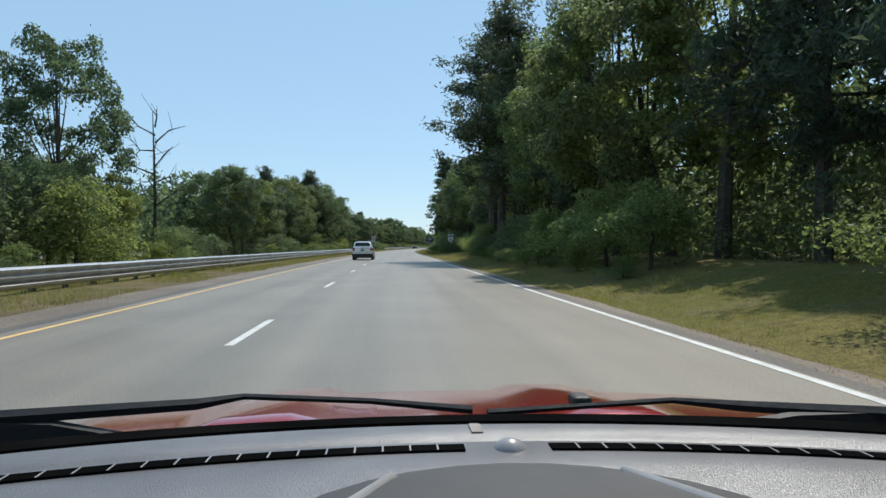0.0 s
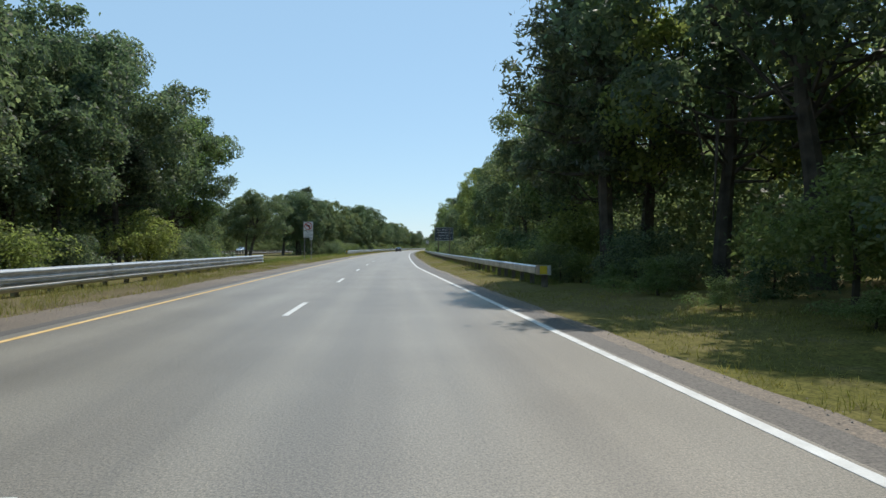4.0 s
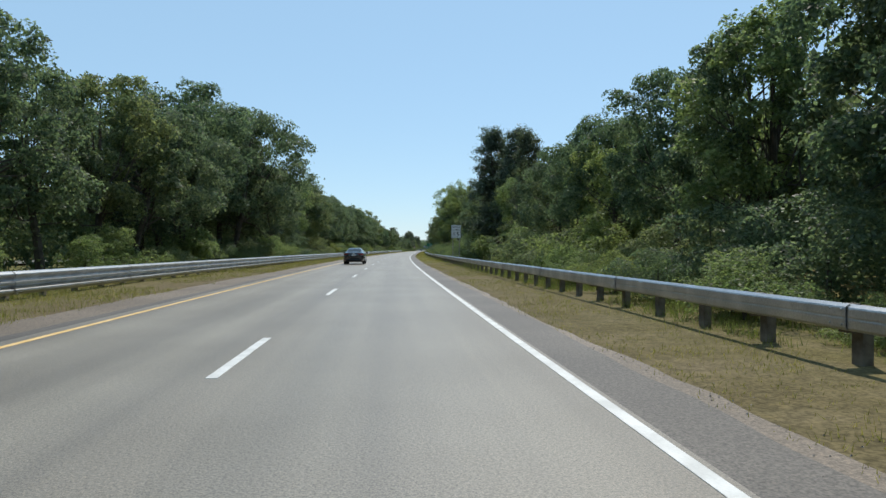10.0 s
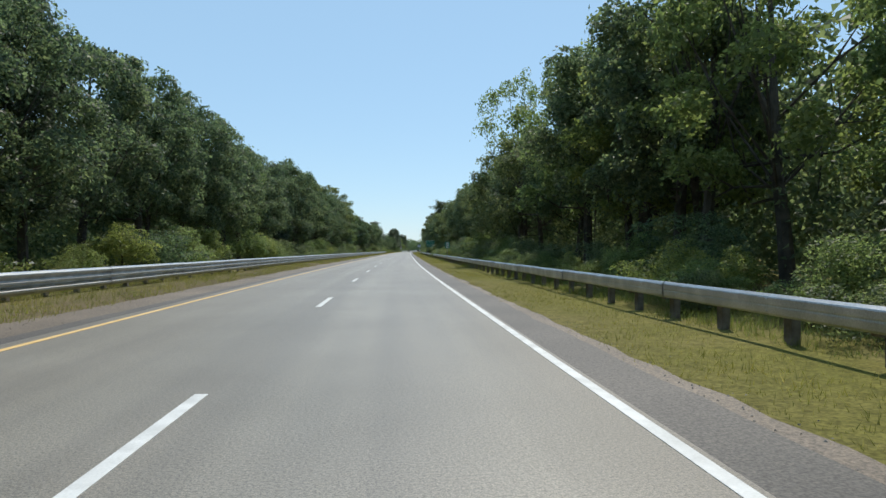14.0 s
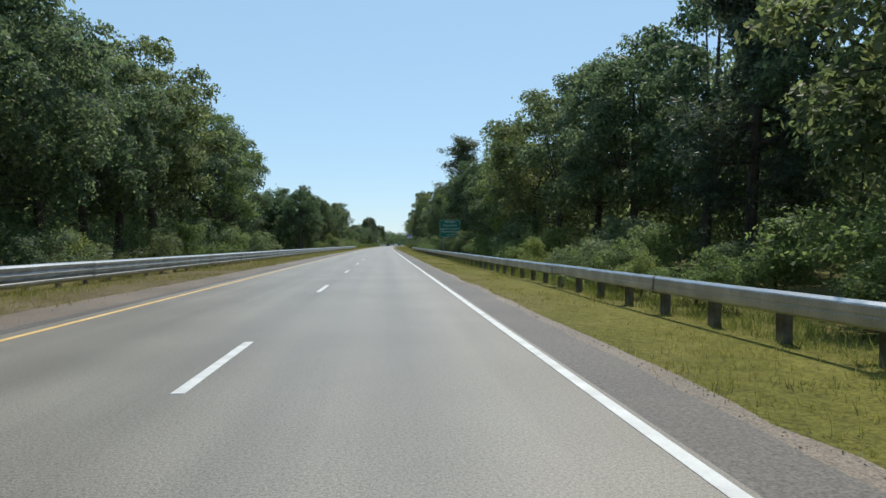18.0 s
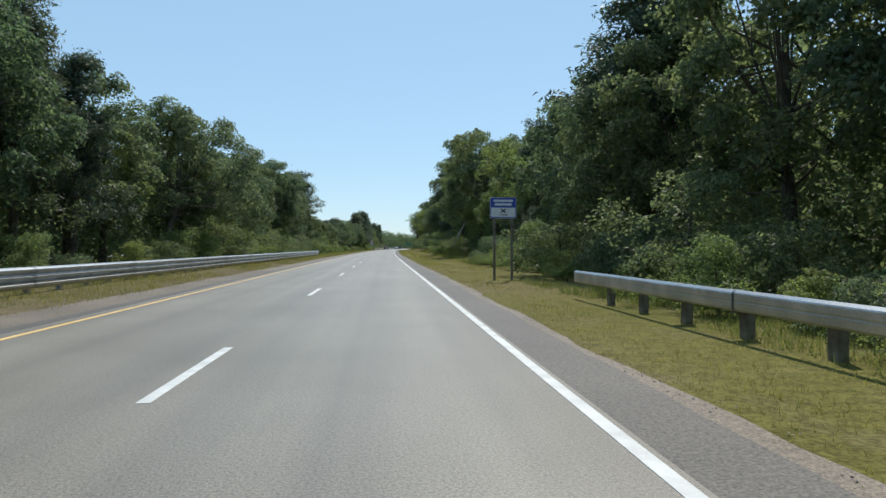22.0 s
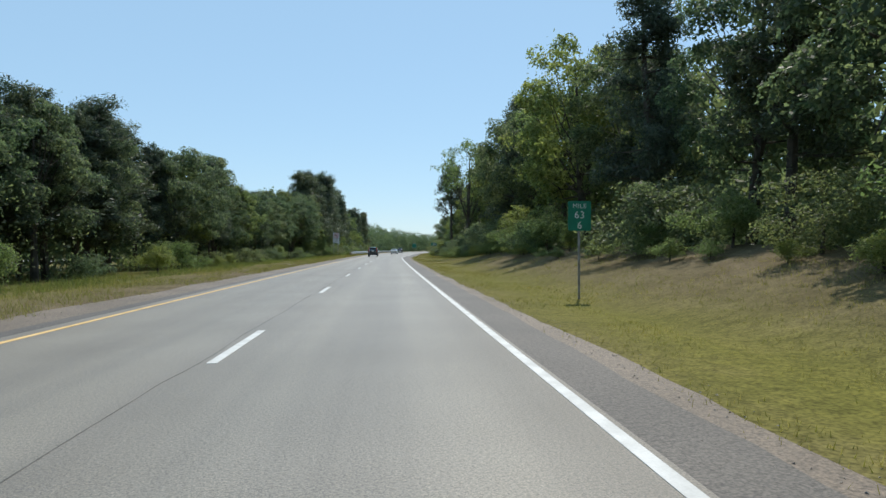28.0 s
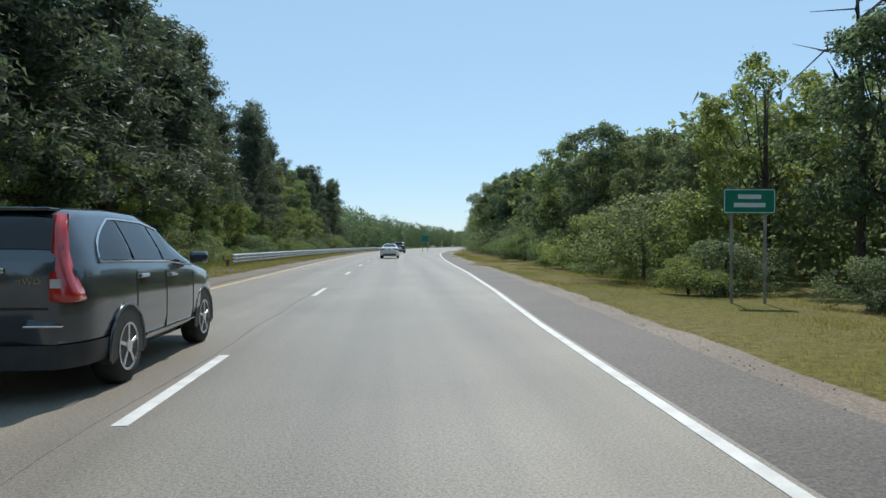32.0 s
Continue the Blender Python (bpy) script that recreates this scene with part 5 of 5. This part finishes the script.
LOW = dict(
    w=((0, 0.68), (0.05, 0.78), (0.14, 0.85), (0.3, 0.895), (1.0, 0.925), (3.6, 0.92), (4.3, 0.88), (4.75, 0.76), (4.93, 0.55)),
    zb=((0, 0.36), (0.3, 0.26), (0.8, 0.20), (4.0, 0.20), (4.93, 0.36)),
    b=((0, 0.99), (0.12, 1.03), (1.0, 1.0), (2.3, 0.97), (3.4, 0.93), (4.2, 0.86), (4.75, 0.72), (4.93, 0.60)),
    t=((0, 1.02), (0.06, 1.08), (0.45, 1.11), (0.72, 1.13), (1.1, 1.27), (1.45, 1.39), (1.8, 1.46), (2.2, 1.48), (2.6, 1.45), (3.0, 1.33), (3.5, 1.10), (3.75, 1.01), (4.2, 0.95), (4.75, 0.79), (4.93, 0.63)),
    wt=((0, 0.66), (0.6, 0.72), (1.0, 0.65), (1.6, 0.58), (2.6, 0.58), (3.3, 0.66), (3.8, 0.74), (4.6, 0.60), (4.93, 0.40)),
    panes=((1.02, 1.34, 1.48, 1.58), (1.40, 2.16, 1.64, 2.14), (2.22, 3.2, 2.2, 2.62)), doors=(1.32, 2.19, 3.22), handles=(1.5, 2.42), wheels=((1.06, 0.335), (3.86, 0.335)),
    lamps=((0.36, 0.26, 0.845, 0.975, M_LAMP_D, "tail_light"), (0.60, 0.18, 0.815, 0.842, M_CLEAR, "reversing_light")), taper=0.55, lean=0.12, rear=(0.78, 1.62), front=(2.7, 3.55), spokes=9, bright=1,
    extras=[((0.0, -0.008, 0.86), (0.32, 0.03, 0.17), M_SIGN_W, "number_plate"), ((0.0, -0.024, 0.855), (0.24, 0.006, 0.05), M_RUST, "plate_bar"), ((0.31, -0.006, 0.845), (0.24, 0.03, 0.018), M_CHROME, "chrome_strip"), ((0.0, -0.006, 0.985), (0.11, 0.03, 0.07), M_CHROME, "badge"),
            ((0.0, 1.78, 1.48), (0.05, 0.14, 0.04), M_PLASTIC, "aerial"), ((0.0, -0.004, 0.66), (1.4, 0.02, 0.01), M_PLASTIC, "bumper_gap"), ((0.0, 0.0, 0.42), (1.3, 0.05, 0.1), M_PLASTIC, "lower_valance")])
vehicle("black_sedan", "black sedan with sun glinting on its rear window", M_PD, LOW, 315.6, -1.72)
MID = dict(
    w=((0, 0.70), (0.05, 0.79), (0.14, 0.855), (0.3, 0.89), (1.0, 0.915), (3.0, 0.915), (3.8, 0.89), (4.3, 0.80), (4.52, 0.62)),
    zb=((0, 0.42), (0.3, 0.32), (0.8, 0.27), (3.8, 0.27), (4.52, 0.42)),
    b=((0, 1.13), (0.15, 1.17), (1.0, 1.16), (2.2, 1.13), (3.2, 1.07), (3.9, 0.98), (4.35, 0.85), (4.52, 0.72)),
    t=((0, 1.18), (0.04, 1.25), (0.12, 1.46), (0.24, 1.61), (0.45, 1.67), (1.2, 1.70), (1.9, 1.69), (2.4, 1.60), (3.0, 1.32), (3.4, 1.13), (3.9, 1.04), (4.35, 0.91), (4.52, 0.76)),
    wt=((0, 0.74), (0.3, 0.69), (1.0, 0.67), (2.2, 0.65), (3.1, 0.71), (3.6, 0.73), (4.3, 0.62), (4.52, 0.50)),
    panes=((0.50, 1.16, 1.08, 1.14), (1.22, 2.02, 1.2, 1.98), (2.08, 3.06, 2.04, 2.36)), doors=(1.19, 2.05, 3.05), handles=(1.36, 2.26), wheels=((0.95, 0.35), (3.57, 0.35)),
    lamps=(), lean=0.1, rear=(0.05, 0.25), front=(2.42, 3.15), skirt=(0.3, 0.5, 0.55), lip=M_PG, spokes=5, bright=1, arch=2.6, sill=(1.45, 3.1),
    extras=[((0.0, -0.008, 1.0), (0.34, 0.03, 0.17), M_SIGN_W, "number_plate"), ((0.0, -0.024, 0.995), (0.24, 0.006, 0.05), M_RUST, "plate_bar"), ((0.0, -0.006, 1.12), (0.62, 0.04, 0.05), M_CHROME, "chrome_strip"), 
            ((0.0, 0.31, 1.64), (1.1, 0.2, 0.03), M_PG, "rear_spoiler"), ((0.62, -0.02, 0.66), (0.3, 0.06, 0.02), M_CHROME, "bumper_trim"), ((0.0, 0.0, 0.8), (1.3, 0.03, 0.012), M_PLASTIC, "hatch_gap")])
_suv = vehicle("grey_suv", "dark grey compact SUV with tall red tail lights", M_PG, MID, 862.9, -1.47)
LAMP_EDGE = ((1.60, 0.60, 0.665, 0.225, 0.03), (1.45, 0.632, 0.70, 0.125, 0.04), (1.28, 0.652, 0.735, 0.055, 0.055), (1.14, 0.660, 0.765, 0.022, 0.09), (1.02, 0.660, 0.81, 0.0, 0.13), (0.93, 0.660, 0.84, -0.004, 0.16), (0.87, 0.670, 0.85, -0.004, 0.17), (0.855, 0.70, 0.84, 0.01, 0.15))
for sx in (-1, 1):
    rings = [[(sx * xi, y0 + 0.03, z), (sx * xi, y0 - 0.014, z), (sx * (xi + xo) / 2, y0 - 0.022, z), (sx * (xo - 0.02), y0 - 0.012, z), (sx * (xo + 0.012), y0 + 0.03, z), (sx * (xo + 0.03), y0 + wrap, z), (sx * (xi + 0.02), y0 + wrap, z)] for z, xi, xo, y0, wrap in LAMP_EDGE]
    lamp = part("tail_light", loft(rings), M_LAMP, _suv, "tall red tail light up the rear pillar", True)
    part("reversing_light", loft([[(sx * x, y, z) for x, y in ((0.672, -0.012), (0.672, -0.024), (0.76, -0.026), (0.76, -0.012))] for z in (0.975, 1.05)]), M_CLEAR, lamp, "clear reversing light")
words("4WD", 0.05, 0.5, 1.03, -0.012, M_CHROME, _suv, 1.15)
PALE = dict(LOW, bright=0)
vehicle("white_sedan", "white sedan with dark windows driving on the motorway", M_PW, PALE, 921, 1.65)
_car = vehicle("silver_sedan", "silver sedan on the opposite carriageway beyond the median", M_PS, PALE, 627, -41.8, 180)
copy_thing(_car, stand(276, -40.2, 0, 180))
TRUCK = dict(BIG, t=((0, 1.24), (0.1, 1.25), (1.7, 1.25), (1.8, 1.3), (1.95, 1.65), (2.1, 1.8), (2.9, 1.8), (3.2, 1.66), (3.7, 1.25), (4.2, 1.13), (4.8, 0.98), (5.0, 0.84)), panes=((2.2, 2.6, 2.25, 2.6), (2.65, 3.5, 2.62, 3.05)), rear=(1.85, 2.05), front=(3.2, 3.75),
             extras=[((0.0, -0.03, 0.6), (1.7, 0.12, 0.16), M_CHROME, "rear_bumper"), ((0.0, -0.008, 0.78), (0.32, 0.03, 0.16), M_SIGN_W, "number_plate")])
vehicle("pickup_truck", "dark pickup truck driving far ahead", M_PG, TRUCK, 962, 1.75)

# ---------- the red car that carries the camera, as it stands at the start ----------
ego = tagged(new("red_car"), "red car seen from inside over its grey dashboard", "car")
HB = [(-2.0, 0.80, 0.40, 0.70, 0.76), (-1.8, 0.90, 0.30, 0.80, 0.84), (-0.6, 0.92, 0.24, 0.82, 0.85), (0.4, 0.92, 0.22, 0.82, 0.85), (0.9, 0.92, 0.22, 0.84, 0.88), (1.5, 0.91, 0.24, 0.80, 0.84), (2.0, 0.87, 0.28, 0.72, 0.76), (2.3, 0.74, 0.36, 0.6, 0.64)]
X0 = -0.28
part("body", hull([(y, w, a, b, c) for y, w, a, b, c in HB]), M_PR, ego, "", True, pose(X0 + 0.4, 0, 0))
for sx in (-1, 1):
    for wy in (-1.2, 1.45):
        wheel(ego, X0 + 0.4 + sx * 0.84, wy, 0.33, sx)
M_DASH = plain("dash_vinyl", (0.11, 0.11, 0.12), (0.16, 0.16, 0.172), 0.42, 9.0, bump=0.2, fine=600)
M_DASH.node_tree.nodes["Principled BSDF"].inputs["Specular IOR Level"].default_value = 0.9
M_TRIM = plain("smooth_dash_trim", (0.30, 0.30, 0.31), (0.38, 0.38, 0.39), 0.35, 9.0, bump=0)
# lightless black: painted shade for the vent slots, and the cowl's own black
M_VENT = plain("vent_shade_and_cowl_black", (0.004, 0.004, 0.004), (0.008, 0.008, 0.008), 1.0, 9.0, bump=0.2)
M_VENT.node_tree.nodes["Principled BSDF"].inputs["Specular IOR Level"].default_value = 0.0
M_MAT = plain("dark_dash_cover", (0.055, 0.056, 0.06), (0.08, 0.08, 0.085), 0.7, 9.0, bump=0.1, fine=800)


def sill(x):
    """How far ahead the dashboard's front edge lies at x."""
    return 0.735 - 0.36 * (x - 0.06) ** 2


XS = [-0.95 + 0.05 * i for i in range(39)]
part("dashboard", loft([[(x, sill(x) - d, z) for d, z in ((0.0, 0.95), (0.0, 1.118), (0.006, 1.126), (0.02, 1.131), (0.075, 1.132), (0.083, 1.127), (0.088, 1.132), (0.16, 1.130), (0.34, 1.124), (0.50, 1.07), (0.52, 0.85), (0.3, 0.80))] for x in XS]), M_DASH, ego, "grained grey vinyl dashboard", True)
part("cowl", loft([[(x, sill(x) + d, z) for d, z in ((0.004, 1.09), (0.004, 1.128), (0.06, 1.121 + 0.012 * x * x), (0.16, 1.03), (0.30, 0.97), (0.30, 0.84), (0.004, 0.84))] for x in XS]), M_VENT, ego, "black plastic cowl under the windscreen")
for x0, x1 in ((-0.62, 0.073), (0.158, 0.66)):
    n = int((x1 - x0) / 0.026)
    # flush black slab; the shade of an open slot is put into its colour
    slot = [[(x, sill(x) - d, z) for d, z in ((0.098, 1.1335), (0.116, 1.1335), (0.116, 1.120), (0.098, 1.120))] for x in np.linspace(x0, x1, n * 2 + 1)]
    vent = part("defroster_vent", loft(slot), M_VENT, ego, "black slotted defroster vent")
    for i in range(1, n):
        x = x0 + (x1 - x0) * i / n
        part("vent_rib", boxed((x, sill(x) - 0.107, 1.1325), (0.0016, 0.0175, 0.003)), M_TRIM, vent)
dome = bmesh.new()
bmesh.ops.create_uvsphere(dome, u_segments=20, v_segments=10, radius=0.019)
part("light_sensor", dome, M_TRIM, ego, "round pale light sensor", True, pose(0.118, sill(0.12) - 0.105, 1.122))
part("label_patch", boxed((0.0925, sill(0.09) - 0.042, 1.1325), (0.012, 0.032, 0.002)), M_RUST, ego)
mound = [[(0.092 + q * 0.215 * math.cos(a), 0.34 + q * 0.205 * math.sin(a), 1.126 + h) for a in np.linspace(0, 6.283, 33)[:-1]] for q, h in ((1.0, -0.02), (0.98, 0.012), (0.92, 0.024), (0.8, 0.031), (0.5, 0.038), (0.15, 0.041))]
part("instrument_hood", loft(mound), M_MAT, ego, "dark ribbed instrument hood", True)
for sx in (-1, 1):
    part("hood_rib", tube([(0.092 + sx * 0.17, 0.24, 1.143), (0.092 + sx * 0.135, 0.40, 1.156), (0.092 + sx * 0.09, 0.49, 1.154)], [0.008, 0.008, 0.005], 6), M_TRIM, ego, "", True)
HX = [X0 + 0.4 - 0.78 + 0.06 * i for i in range(27)]
part("bonnet", loft([[(x, y, z - 0.05 * (x - 0.12) ** 2 + (0.018 if abs(abs(x - 0.1) - 0.33) < 0.08 else 0)) for y, z in ((0.98, 0.80), (0.98, 1.035), (1.2, 1.012), (1.5, 0.975), (1.8, 0.925), (1.98, 0.885), (2.15, 0.80), (2.2, 0.70))] for x in HX]), M_PR, ego, "glossy red bonnet", True)


def arm(pts, r):
    part("wiper", tube(pts, r, 6), M_PLASTIC, ego, "black wiper arm")


arm([(-0.64, 0.86, 1.105), (-0.27, 0.93, 1.108), (-0.21, 0.95, 1.113), (-0.03, 0.95, 1.103), (0.12, 0.93, 1.092)], [0.012, 0.009, 0.005, 0.005, 0.007])
arm([(0.14, 0.92, 1.090), (0.28, 0.93, 1.094), (0.42, 0.93, 1.100), (0.52, 0.92, 1.092), (0.72, 0.88, 1.086)], [0.006, 0.005, 0.005, 0.009, 0.012])
part("washer_nozzle", boxed((0.30, 1.0, 1.085), (0.03, 0.04, 0.02), 0.006), M_PLASTIC, ego)
# black cowl panels that rise to the wipers' feet
for xs, tops in (((-0.80, -0.60, -0.44, -0.34), (1.112, 1.106, 1.098, 1.078)), ((0.46, 0.58, 0.72, 0.90), (1.072, 1.088, 1.090, 1.086))):
    part("cowl_panel", loft([[(x, 0.875, 1.0), (x, 0.875, z), (x, 0.895, z), (x, 0.895, 1.0)] for x, z in zip(xs, tops)]), M_PLASTIC, ego)
# roof, pillars and windows round the seats
CX = X0 + 0.4


def roof_z(y, x):
    return lerp(y, (-1.75, -1.2, -0.5, 0.05, 0.22), (1.36, 1.44, 1.475, 1.47, 1.45)) - 0.10 * (x / 0.6) ** 4


RY = (-1.75, -1.5, -1.1, -0.6, -0.2, 0.05, 0.22)
RX = [-0.6 + 0.12 * i for i in range(11)]
part("roof", loft([[(CX + x, y, roof_z(y, x)) for x in RX] + [(CX + x, y, roof_z(y, x) - 0.03) for x in RX[::-1]] for y in RY]), M_PR, ego, "glossy red roof", True)
for sx in (-1, 1):
    for a, b in (((0.74, 0.80, 0.86), (0.60, 0.18, 1.36)), ((0.84, -0.42, 0.84), (0.60, -0.36, 1.37)), ((0.80, -1.75, 0.82), (0.58, -1.45, 1.32))):
        mid = [(u + v) / 2 for u, v in zip(a, b)]
        part("pillar", tube([(CX + sx * q[0], q[1], q[2]) for q in (a, (mid[0] + 0.02, mid[1], mid[2] + 0.01), b)], [0.045, 0.04, 0.035], 8), M_PR, ego, "", True)
    for y0, y1, y2, y3 in ((-0.36, 0.66, 0.10, -0.32), (-1.62, -0.48, -0.42, -1.36)):
        part("side_window", loft([[(CX + sx * (u + d), y, z) for u, y, z in ((0.82, y0, 0.85), (0.80, y1, 0.86), (0.60, y2, 1.35), (0.60, y3, 1.35))] for d in (0.0, 0.006)]), M_GLASS, ego, "tinted side window")
part("rear_window", loft([[(CX + u, y + d, z) for u, y, z in ((-0.72, -1.86, 0.86), (0.72, -1.86, 0.86), (0.54, -1.66, 1.33), (-0.54, -1.66, 1.33))] for d in (0.0, 0.008)]), M_GLASS, ego, "tinted rear window")
ego.matrix_world = stand(0, 2.16)
